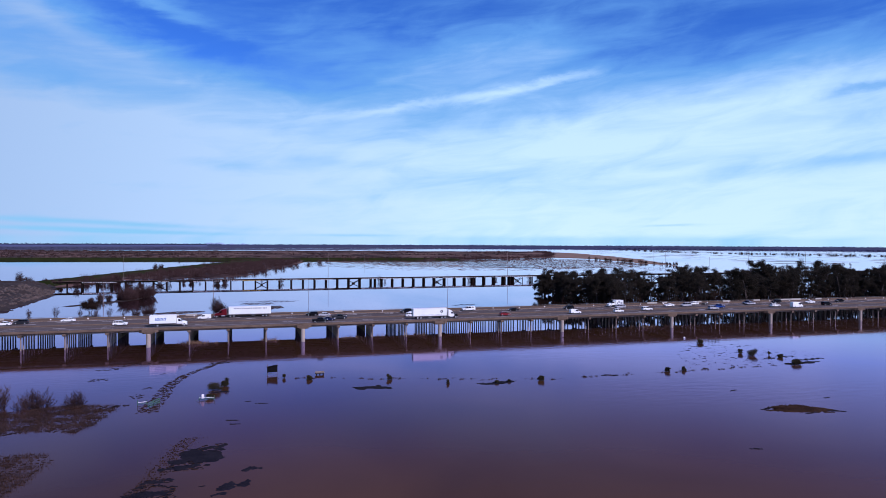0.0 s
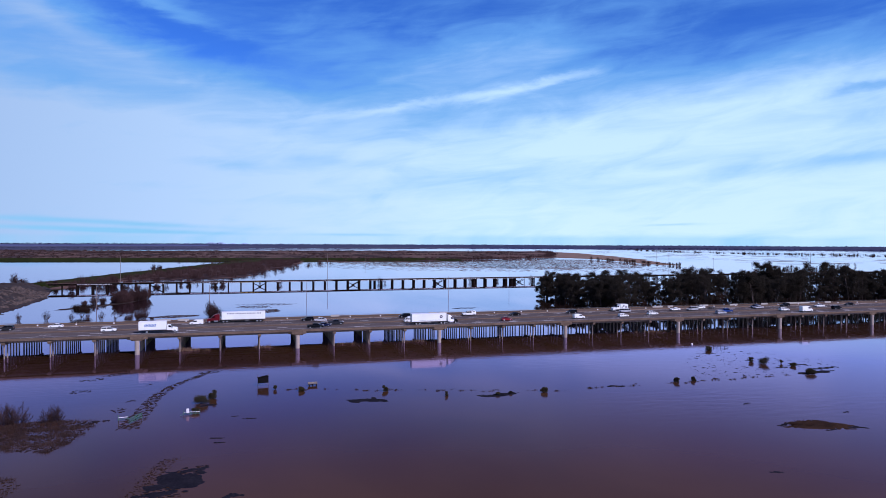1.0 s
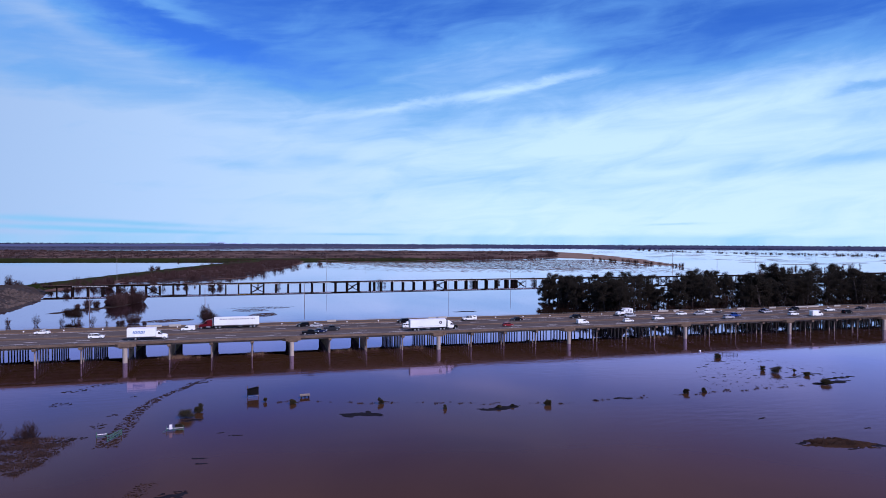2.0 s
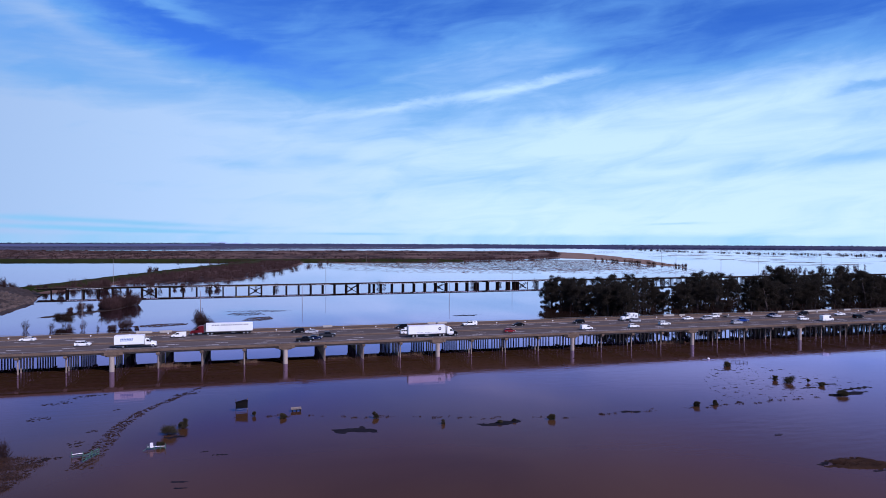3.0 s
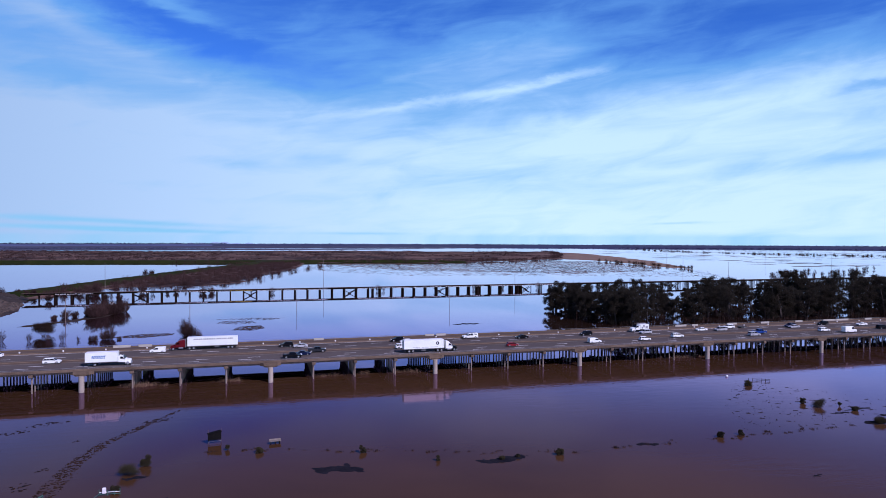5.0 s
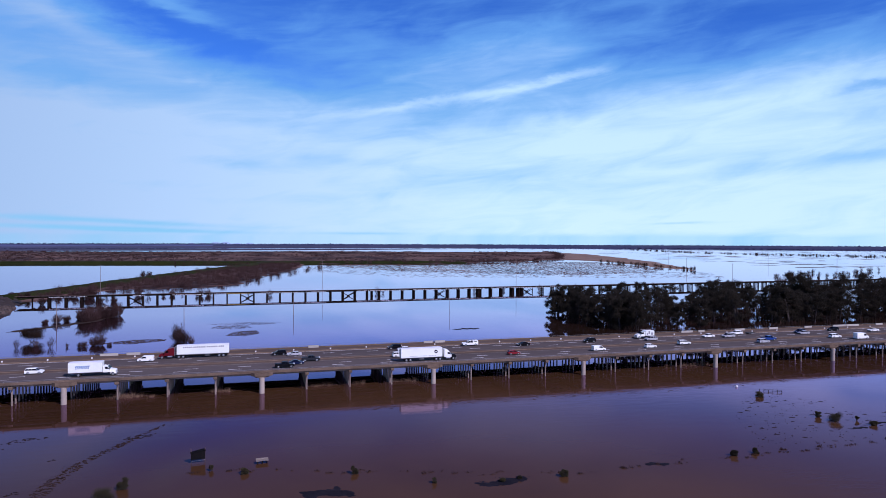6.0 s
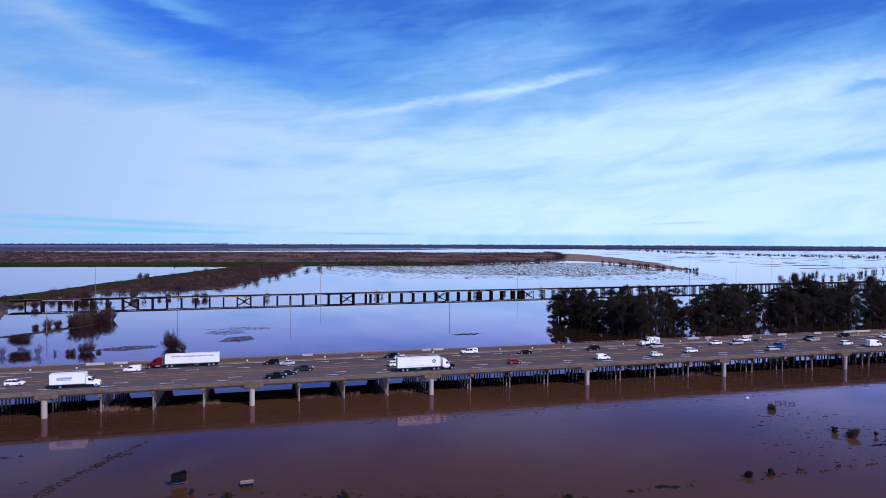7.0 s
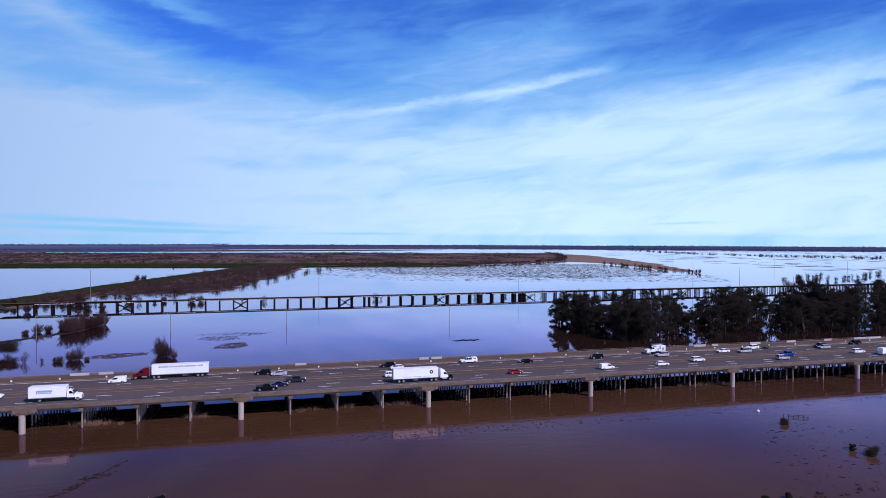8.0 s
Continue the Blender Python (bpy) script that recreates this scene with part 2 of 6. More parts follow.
    for h, st, di in ((hts[0], 0.07, 0.22), (hts[1], 0.09, 0.04)):
        b = n.new("ShaderNodeBump")
        b.inputs["Strength"].default_value, b.inputs["Distance"].default_value = st, di
        k.new(lee.outputs[0], b.inputs["Strength"])
        k.new(h, b.inputs["Height"])
        if prev:
            k.new(prev, b.inputs["Normal"])
        prev = b.outputs[0]
    for node in (body, skin, fres):
        k.new(prev, node.inputs["Normal"])
    return m


def let_through(m, share):
    """Thin leaves: part of the light passes to the far side."""
    n, k = m.node_tree.nodes, m.node_tree.links
    p, glow, mix = n["Principled BSDF"], n.new("ShaderNodeBsdfTranslucent"), n.new("ShaderNodeMixShader")
    mix.inputs[0].default_value = share
    k.new(p.inputs["Base Color"].links[0].from_socket, glow.inputs["Color"])
    k.new(p.outputs[0], mix.inputs[1]), k.new(glow.outputs[0], mix.inputs[2]), k.new(mix.outputs[0], n["Material Output"].inputs[0])


def glass_material(name, colour, rough=0.05):
    m = bpy.data.materials.new(name)
    m.use_nodes = True
    p = m.node_tree.nodes["Principled BSDF"]
    p.inputs["Base Color"].default_value, p.inputs["Roughness"].default_value = (*colour, 1), rough
    p.inputs["IOR"].default_value = 1.5
    return m


WATER = water_material()
STONE = mat("broken_stone", (0.014, 0.010, 0.008), (0.115, 0.082, 0.065), 0.4, 2.0, 0.95, bump=0.5, worldly=True)
BED = mat("river_bed", (0.05, 0.035, 0.028), (0.08, 0.055, 0.04), 0.05, 0.6)
CONCRETE = mat("weathered_concrete", (0.078, 0.054, 0.037), (0.175, 0.124, 0.086), 0.35, 5, 0.95, bump=0.3, vary=0.08, spec=0.15)
# deck slabs, darker than the parapets and caps
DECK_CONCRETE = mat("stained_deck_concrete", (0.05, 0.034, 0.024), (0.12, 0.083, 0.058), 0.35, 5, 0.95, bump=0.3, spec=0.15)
PIER_CONCRETE = mat("pier_concrete", (0.30, 0.255, 0.21), (0.38, 0.32, 0.255), 0.5, 4, 0.9, bump=0.3, spec=0.15, vary=0.05, stretch=(1, 1, 0.4))
PILE_CONCRETE = mat("pile_concrete", (0.15, 0.115, 0.09), (0.26, 0.205, 0.165), 0.8, 5, 0.9, bump=0.3, vary=0.15, stretch=(1, 1, 0.4))
PALE_CONCRETE = mat("pale_concrete", (0.31, 0.29, 0.25), (0.43, 0.40, 0.34), 0.5, 6, 0.85, bump=0.2, vary=0.1)
ASPHALT = mat("worn_asphalt", (0.062, 0.050, 0.045), (0.104, 0.084, 0.075), 0.05, 1.8, 0.95, bump=0.2, spec=0.1, stretch=(0.12, 1.3, 1), worldly=True)
SHOULDER = mat("dusty_shoulder", (0.075, 0.054, 0.042), (0.125, 0.088, 0.064), 0.06, 1.4, 0.95, bump=0.2, spec=0.1, stretch=(0.2, 1.2, 1), worldly=True)
PAINT = mat("lane_paint", (0.66, 0.63, 0.60), (0.85, 0.83, 0.80), 0.8, 6, 0.7, vary=0.12)
FADED_PAINT = mat("faded_paint", (0.11, 0.092, 0.078), (0.30, 0.27, 0.24), 0.3, 3, 0.8)
STEEL = mat("galvanised_steel", (0.22, 0.20, 0.19), (0.36, 0.33, 0.31), 1.0, 8, 0.5, 0.7)
RUST = mat("rusty_steel", (0.06, 0.035, 0.028), (0.13, 0.075, 0.055), 0.8, 6, 0.85, bump=0.2)
TIMBER = mat("creosote_timber", (0.006, 0.004, 0.003), (0.018, 0.012, 0.009), 0.7, 6, 0.95, bump=0.4, spec=0.08, vary=0.25, stretch=(1, 1, 0.3))
POLE_WOOD = mat("pole_wood", (0.12, 0.095, 0.08), (0.22, 0.18, 0.15), 0.7, 6, 0.9, bump=0.3, stretch=(1, 1, 0.2))
BALLAST = mat("ballast", (0.016, 0.012, 0.010), (0.04, 0.03, 0.025), 1.0, 8, 0.95, bump=0.5, spec=0.1)
GRAFFITI_WHITE = mat("graffiti_white", (0.45, 0.43, 0.42), (0.75, 0.73, 0.72), 0.8, 6, 0.7)
GRAFFITI_YELLOW = mat("graffiti_yellow", (0.45, 0.30, 0.05), (0.60, 0.42, 0.10), 0.8, 6, 0.7)
GRASS = mat("levee_grass", (0.008, 0.014, 0.002), (0.026, 0.031, 0.007), 0.04, 0.7, 1.0, bump=0.6, spec=0.05, worldly=True)
MARSH = mat("marsh_land", (0.024, 0.015, 0.014), (0.150, 0.092, 0.070), 0.012, 0.12, 1.0, bump=0.6, spec=0.05, stretch=(1.0, 0.4, 1), worldly=True, edge=(0.42, 0.60))
# distance haze is mixed into this marsh colour as blue
HAZY_MARSH = mat("far_marsh", (0.032, 0.034, 0.060), (0.080, 0.078, 0.105), 0.006, 0.05, 1.0, spec=0.05, stretch=(0.4, 1.6, 1), worldly=True)
BANK_GRASS = mat("bank_grass", (0.018, 0.011, 0.010), (0.066, 0.040, 0.033), 0.25, 3.0, 1.0, spec=0.05, worldly=True)
TAN_REEDS = mat("tan_reed_bed", (0.11, 0.062, 0.034), (0.22, 0.13, 0.075), 0.02, 0.3, 0.95, bump=0.6, worldly=True)
EARTH = mat("bare_earth", (0.008, 0.006, 0.005), (0.034, 0.022, 0.017), 0.10, 1.3, 0.95, bump=0.8, worldly=True)
MUD = mat("wet_mud", (0.016, 0.011, 0.009), (0.045, 0.031, 0.024), 0.2, 2.0, 0.95, bump=0.5, spec=0.1, worldly=True)
FLOAT = mat("floating_mat", (0.006, 0.006, 0.010), (0.018, 0.016, 0.021), 0.3, 2.5, 1.0, bump=0.2, spec=0.04, worldly=True)
SODDEN = mat("sodden_grass", (0.010, 0.007, 0.008), (0.034, 0.022, 0.020), 0.3, 3.0, 1.0, spec=0.05, worldly=True)
STRAW = mat("dead_grass", (0.012, 0.006, 0.004), (0.050, 0.027, 0.016), 0.25, 3.0, 1.0, spec=0.05, worldly=True)
TWIG = mat("willow_twigs", (0.026, 0.015, 0.014), (0.066, 0.038, 0.034), 0.15, 2.0, 1.0, vary=0.25, spec=0.05)
DARK_TWIG = mat("wet_twigs", (0.016, 0.010, 0.007), (0.038, 0.023, 0.016), 0.2, 2.0, 1.0, vary=0.25, spec=0.05)
LEAF = mat("gum_leaves", (0.037, 0.032, 0.024), (0.054, 0.046, 0.034), 0.25, 2.0, 1.0, vary=0.2, spec=0.0)
OLIVE = mat("bush_leaves", (0.028, 0.024, 0.009), (0.072, 0.057, 0.022), 0.6, 5.0, 0.8, vary=0.3)
BARK = mat("gum_bark", (0.02, 0.014, 0.010), (0.06, 0.044, 0.034), 0.5, 4.0, 0.9, bump=0.4, stretch=(1, 1, 0.3))
# woods, flat land and hills carry the blue of the air in their colours
HAZY_WOOD = mat("far_woods", (0.016, 0.022, 0.052), (0.030, 0.038, 0.078), 0.01, 0.1, 1.0, worldly=True)
HAZY_LAND = mat("far_flat_land", (0.034, 0.046, 0.100), (0.062, 0.076, 0.150), 0.003, 0.03, 1.0, worldly=True, stretch=(0.3, 1, 6))
HAZY_HILL = mat("far_hills", (0.24, 0.34, 0.46), (0.28, 0.39, 0.52), 0.004, 0.02, 1.0, worldly=True)
TYRE = mat("tyre_rubber", (0.012, 0.012, 0.012), (0.03, 0.028, 0.027), 2, 12, 0.9)
RIM = mat("alloy_rim", (0.35, 0.35, 0.36), (0.55, 0.55, 0.56), 3, 12, 0.35, 0.8)
TRIM = mat("black_trim", (0.012, 0.012, 0.013), (0.03, 0.03, 0.03), 2, 12, 0.6)
CHASSIS = mat("chassis_steel", (0.015, 0.015, 0.016), (0.05, 0.045, 0.042), 1, 8, 0.7)
LAMP = glass_material("headlight_lens", (0.75, 0.75, 0.78), 0.1)
TAIL = glass_material("tail_light_lens", (0.35, 0.01, 0.01), 0.15)
WINDOW = glass_material("tinted_window", (0.004, 0.004, 0.006), 0.06)
WINDOW.node_tree.nodes["Principled BSDF"].inputs["Specular IOR Level"].default_value = 0.12
BOX_WHITE = mat("white_box_panels", (0.69, 0.73, 0.66), (0.79, 0.83, 0.75), 0.4, 3, 0.45, coat=0.2)
BOX_ROOF = mat("trailer_roof", (0.62, 0.64, 0.68), (0.75, 0.77, 0.80), 0.4, 3, 0.5)
LETTER_GREY = mat("grey_lettering", (0.22, 0.22, 0.24), (0.30, 0.30, 0.32), 1, 8, 0.6)
LETTER_BLUE = mat("blue_lettering", (0.08, 0.16, 0.34), (0.12, 0.22, 0.42), 1, 8, 0.6)
GREEN_PAINT = mat("green_gate_paint", (0.02, 0.07, 0.05), (0.05, 0.13, 0.09), 1, 8, 0.6)
SIGN_BLACK = mat("black_board", (0.004, 0.004, 0.004), (0.010, 0.009, 0.009), 1, 8, 1.0, spec=0.05)
WHITE_BOARD = mat("white_board", (0.62, 0.60, 0.58), (0.80, 0.78, 0.76), 1, 8, 0.6)

for leafy in (LEAF, OLIVE):
    let_through(leafy, 0.5)


def paint(name, c, rough=0.35, metal=0.0):
    d = tuple(v * 0.86 for v in c)
    return mat(name, d, c, 1.2, 9, rough, metal, coat=0.0 if max(c) < 0.2 else 0.3, spec=0.12 if max(c) < 0.2 else 0.3)


CAR_WHITE = paint("white_car_paint", (0.87, 0.89, 0.84))
CAR_SILVER = paint("silver_car_paint", (0.42, 0.43, 0.45), 0.4, 0.0)
CAR_GREY = paint("grey_car_paint", (0.030, 0.032, 0.038), 0.35, 0.2)
CAR_BLACK = paint("black_car_paint", (0.006, 0.006, 0.008))
CAR_BLUE = paint("blue_car_paint", (0.012, 0.055, 0.26), 0.3, 0.2)
CAR_NAVY = paint("dark_blue_car_paint", (0.010, 0.018, 0.060), 0.3, 0.2)
CAR_RED = paint("dark_red_car_paint", (0.22, 0.012, 0.018))
CAB_RED = paint("dark_red_cab_paint", (0.12, 0.007, 0.012))

# ---- mesh helpers ----


def mesh_ob(name, verts, faces, material, parent=None, smooth=False):
    me = bpy.data.meshes.new(name)
    me.from_pydata([tuple(v) for v in verts], [], [tuple(f) for f in faces])
    me.materials.append(material)
    if smooth:
        me.polygons.foreach_set("use_smooth", [True] * len(me.polygons))
    me.update()
    ob = new(name, me)
    if parent:
        ob.parent = parent
    return ob


def part(name, bm, material, parent=None, label=""):
    bmesh.ops.recalc_face_normals(bm, faces=bm.faces)
    me = bpy.data.meshes.new(name)
    bm.to_mesh(me)
    bm.free()
    me.materials.append(material)
    ob = new(name, me)
    if parent:
        ob.parent = parent
    return tagged(ob, label)


def shared(name, source, parent, x, y, z=0.0, rz=0.0, s=1.0):
    """Another object on the same mesh."""
    ob = new(name, source.data)
    ob.parent = parent
    ob.matrix_basis = pose(x, y, z, 0, 0, rz) @ Matrix.Scale(s, 4)
    return ob


def thing(name, x=0, y=0, z=0, rz=0, label="", category="", group="", kind=""):
    ob = new(name)
    ob.empty_display_size = 0.3
    ob.matrix_basis = pose(x, y, z, 0, 0, rz)
    return tagged(ob, label, category, group, kind)


def box(bm, x0, x1, y0, y1, z0, z1):
    v = [bm.verts.new(p) for p in ((x0, y0, z0), (x1, y0, z0), (x1, y1, z0), (x0, y1, z0), (x0, y0, z1), (x1, y0, z1), (x1, y1, z1), (x0, y1, z1))]
    for f in ((0, 3, 2, 1), (4, 5, 6, 7), (0, 1, 5, 4), (1, 2, 6, 5), (2, 3, 7, 6), (3, 0, 4, 7)):
        bm.faces.new([v[i] for i in f])
    return bm


def chamfer_box(bm, x0, x1, y0, y1, z0, z1, c):
    """A box whose upright and top edges are cut off by c."""
    ring = lambda i, z: [bm.verts.new((x, y, z)) for x, y in (  # noqa: E731
        (x0 + i + c, y0 + i), (x1 - i - c, y0 + i), (x1 - i, y0 + i + c), (x1 - i, y1 - i - c), (x1 - i - c, y1 - i), (x0 + i + c, y1 - i), (x0 + i, y1 - i - c), (x0 + i, y0 + i + c))]
    rings = [ring(0, z0), ring(0, z1 - c), ring(c * 0.8, z1)]
    loft(bm, rings)
    return bm


def loft(bm, rings):
    for a, b in zip(rings, rings[1:]):
        for i in range(len(a)):
            bm.faces.new((a[i], a[(i + 1) % len(a)], b[(i + 1) % len(b)], b[i]))
    bm.faces.new(rings[0][::-1])
    bm.faces.new(rings[-1])
    return bm


def tube(bm, a, b, ra, rb, sides=8):
    a, b = Vector(a), Vector(b)
    q = (b - a).to_track_quat("Z", "Y")
    rings = []
    for c, r in ((a, ra), (b, rb)):
        rings.append([bm.verts.new(c + q @ Vector((r * math.cos(t), r * math.sin(t), 0))) for t in (2 * math.pi * i / sides for i in range(sides))])
    return loft(bm, rings)


def prism(bm, pts, axis, lo, hi):
    """A polygon drawn out along an axis: pts are (x, z) for axis y, (x, y) for axis z, (y, z) for axis x."""
    put = {"y": lambda p, w: (p[0], w, p[1]), "z": lambda p, w: (p[0], p[1], w), "x": lambda p, w: (w, p[0], p[1])}[axis]
    return loft(bm, [[bm.verts.new(put(p, w)) for p in pts] for w in (lo, hi)])


def new_box(*a):
    return box(bmesh.new(), *a)

# ---- water, ground, land ----


def sines(x, y, scale, seed):
    """Smooth noise about 0 for arrays, roughly -1 to 1."""
    rng = np.random.RandomState(seed)
    out, amp, total = 0.0, 1.0, 0.0
    for octave in range(4):
        for _ in range(3):
            a, ph = rng.uniform(0, 2 * np.pi, 2)
            f = 2 ** octave / scale * rng.uniform(0.8, 1.25)
            out = out + amp * np.sin((x * np.cos(a) + y * np.sin(a)) * f * 2 * np.pi + ph)
        total, amp = total + amp * 1.8, amp * 0.55
    return out / total


def inside(x, y, outline):
    """Signed distance to a closed outline: positive within."""
    best, odd = np.full(x.shape, 1e9), np.zeros(x.shape, bool)
    for (ax, ay), (bx, by) in zip(outline, outline[1:] + outline[:1]):
        dx, dy = bx - ax, by - ay
        t = np.clip(((x - ax) * dx + (y - ay) * dy) / (dx * dx + dy * dy), 0, 1)
        best = np.minimum(best, np.hypot(x - ax - t * dx, y - ay - t * dy))
        cross = (ay > y) != (by > y)
        with np.errstate(divide="ignore", invalid="ignore"):
            odd ^= cross & (x < dx * (y - ay) / (dy if dy else 1e-9) + ax)
    return np.where(odd, best, -best)


def land(name, outline, step, height, slope, material, rough=0.15, edge=6.0, edge_scale=40.0, seed=1, label="", category="", bumps=20.0, cap=1e9):
    """Ground that rises out of the water within an outline, with an uneven shore."""
    xs, ys = [p[0] for p in outline], [p[1] for p in outline]
    gx, gy = np.arange(min(xs) - edge, max(xs) + edge + step, step), np.arange(min(ys) - edge, max(ys) + edge + step, step)
    x, y = np.meshgrid(gx, gy)
    d = np.minimum(inside(x, y, outline), cap) + edge * sines(x, y, edge_scale, seed)
    z = np.clip(d * slope, -0.6, height) + rough * sines(x, y, bumps, seed + 7) * np.clip(d * slope / 0.5, 0, 1)
    keep = d > -2.5 * step
    n, verts, faces, index = 0, [], [], -np.ones(x.shape, int)
    use = np.zeros(x.shape, bool)
    quad = keep[:-1, :-1] | keep[1:, :-1] | keep[:-1, 1:] | keep[1:, 1:]
    quad &= np.maximum.reduce([z[:-1, :-1], z[1:, :-1], z[:-1, 1:], z[1:, 1:]]) > -0.05
    for a, b in ((0, 0), (1, 0), (0, 1), (1, 1)):
        use[a:use.shape[0] - 1 + a, b:use.shape[1] - 1 + b] |= quad
    index[use] = np.arange(use.sum())
    verts = np.stack([x[use], y[use], z[use]], 1)
    j, i = np.nonzero(quad)
    faces = np.stack([index[j, i], index[j, i + 1], index[j + 1, i + 1], index[j + 1, i]], 1)
    ob = mesh_ob(name, verts.tolist(), faces.tolist(), material, smooth=True)
    return tagged(ob, label, category, kind="structure")


bm = bmesh.new()
for a, b in ((-6000, 6000),):
    vs = [bm.verts.new(p) for p in ((a, -900, 0), (b, -900, 0), (b, 6000, 0), (a, 6000, 0))]
    bm.faces.new(vs)
tagged(part("water", bm, WATER), "calm brown flood water reflecting the sky", "flood water", kind="structure")
bm = bmesh.new()
box(bm, -6200, 6200, -1100, 6200, -3.5, -2.5)
tagged(part("ground", bm, BED), "drowned muddy ground under the flood", "ground", kind="structure")

LEVEE = [(-246, 330), (-229, 400), (-200, 520), (-156, 690), (-84, 920), (-62, 1030), (-290, 1078), (-520, 1112), (-1500, 1260),
         (-1500, 1300), (-520, 1150), (-300, 1118), (-40, 1078), (240, 1040), (330, 1010), (330, 996), (220, 1012), (60, 1040), (-22, 1010), (-56, 920), (-128, 690), (-170, 520), (-199, 400), (-214, 330)]
land("levee", LEVEE, 7, 4.2, 0.38, GRASS, 0.12, 2.0, 60, 3, "long grassy green levee between flooded fields", "levee")
SHELF = [(-240, 330), (-222, 400), (-196, 520), (-158, 690), (-96, 920), (-60, 1010), (20, 1035), (8, 860), (-40, 660), (-78, 470), (-110, 440), (-168, 436), (-196, 380), (-205, 330)]
land("bank", SHELF, 7, 0.6, 0.10, MARSH, 0.15, 9.0, 45, 5, "low brown scrub bank beside the levee", "river bank")
MARSHLAND = [(-1900, 1310), (-520, 1152), (-300, 1120), (-40, 1080), (90, 1030), (230, 1012), (330, 1000), (470, 1080), (620, 1200), (760, 1480), (900, 1820), (960, 2020), (600, 2060), (200, 2250), (-400, 2200), (-1200, 2500), (-1900, 2600)]
land("marsh", MARSHLAND, 16, 1.6, 0.05, MARSH, 0.7, 25.0, 180, 8, "broad brown marsh with dry scrub", "marsh", bumps=90)
SPIT = [(600, 1190), (640, 1060), (590, 820), (560, 640), (572, 632), (640, 790), (730, 1010), (860, 1380), (960, 1800), (900, 1830), (760, 1480)]
land("reed_bed", SPIT, 10, 1.0, 0.05, TAN_REEDS, 0.4, 14.0, 120, 9, "tan spit of dry reeds in the flood", "reed bed", bumps=60)
EMBANKMENT = [(-192, 100), (-190, 140), (-192, 190), (-194, 235), (-206, 285), (-216, 340), (-330, 345), (-360, 60), (-240, 50), (-200, 75)]
land("embankment", EMBANKMENT, 1.6, 5.2, 0.26, EARTH, 1.5, 4.0, 16, 11, "bare earth and rock embankment at the trestle's end", "embankment", bumps=6)
rng = random.Random(15)
bm = bmesh.new()
for i in range(2600):
    f = rng.random()
    x, y = -195 - 30 * rng.random() ** 1.5, 90 + 190 * f
    s = 0.35 + 0.95 * rng.random() ** 2
    edge_x = -191 - 12 * max(0, (y - 235) / 60)
    z = min(5.2, (edge_x - x) * 0.26 - 0.3)
    if z < 0.3:
        continue
    pts = [(x + s * math.cos(t) * rng.uniform(0.7, 1.1), y + s * math.sin(t) * rng.uniform(0.7, 1.1)) for t in (1.05 * j for j in range(6))]
    loft(bm, [[bm.verts.new((px, py, z - 0.4)) for px, py in pts], [bm.verts.new((x + (px - x) * 0.6, y + (py - y) * 0.6, z + s * 0.55)) for px, py in pts]])
tagged(part("rubble", bm, STONE), "broken rock strewn on the earth bank", "rubble", kind="stuff")
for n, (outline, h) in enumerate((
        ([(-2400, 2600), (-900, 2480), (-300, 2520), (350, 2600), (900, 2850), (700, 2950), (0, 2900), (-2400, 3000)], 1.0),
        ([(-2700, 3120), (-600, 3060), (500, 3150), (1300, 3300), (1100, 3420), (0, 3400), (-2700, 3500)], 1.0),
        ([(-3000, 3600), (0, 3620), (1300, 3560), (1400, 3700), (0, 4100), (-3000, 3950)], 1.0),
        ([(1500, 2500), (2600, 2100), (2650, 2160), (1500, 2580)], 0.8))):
    tagged(land("far_bank", outline, 22, h, 0.03, HAZY_MARSH, 0.4, 16, 200, 20 + n, bumps=90), "thin brown strip of far marsh", "marsh")

# ---- highway: two bridges side by side ----
X0, X1, BAY = -230.4, 345.6, 12.8
ROAD_Z = 6.0
SLOTS = list(range(int(X0 / BAY), int(X1 / BAY) + 1))


def bridge(y0, y1, label):
    """Deck slab with edge beams and cross beams over the bents."""
    b = thing("highway_bridge", 0, y0, 0, 0, label, "bridge", "bridges of the causeway")
    bm = bmesh.new()
    w = y1 - y0
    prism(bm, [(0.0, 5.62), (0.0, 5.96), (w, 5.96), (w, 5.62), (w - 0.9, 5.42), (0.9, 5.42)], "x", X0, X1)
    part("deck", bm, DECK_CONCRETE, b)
    for y in (1.25, w - 1.25):
        part("edge_girder", new_box(X0, X1, y - 0.2, y + 0.2, 4.98, 5.42), PILE_CONCRETE, b)
    for y in np.linspace(2.6, w - 2.6, 5):
        part("girder", new_box(X0, X1, y - 0.2, y + 0.2, 4.95, 5.42), PILE_CONCRETE, b)
    return b


near_bridge = bridge(1.2, 18.2, "concrete highway bridge on slender piles in flood water")
far_bridge = bridge(18.6, 41.8, "older concrete highway bridge on rows of piles")

bm = bmesh.new()
tube(bm, (0, 0, -2.5), (0, 0, 4.45), 0.24, 0.24, 8)
pile = part("support_column", bm, PILE_CONCRETE, near_bridge)
pile.matrix_basis = pose(SLOTS[0] * BAY, 1.3, 0)
near_rows, far_rows = [1.3 + 2.75 * i for i in range(6)], [2.2 + 2.75 * i for i in range(8)]
bm = bmesh.new()
box(bm, -0.42, 0.42, 0.25, 16.6, 4.4, 5.12)
cap = part("bent_cap", bm, PILE_CONCRETE, near_bridge)
cap.matrix_basis = pose(SLOTS[0] * BAY, 0, 0)
bm = bmesh.new()
box(bm, -0.40, 0.40, 0.8, 22.4, 4.4, 5.12)
far_cap = part("bent_cap", bm, PILE_CONCRETE, far_bridge)
far_cap.matrix_basis = pose(SLOTS[0] * BAY, 0, 0)
bm = bmesh.new()
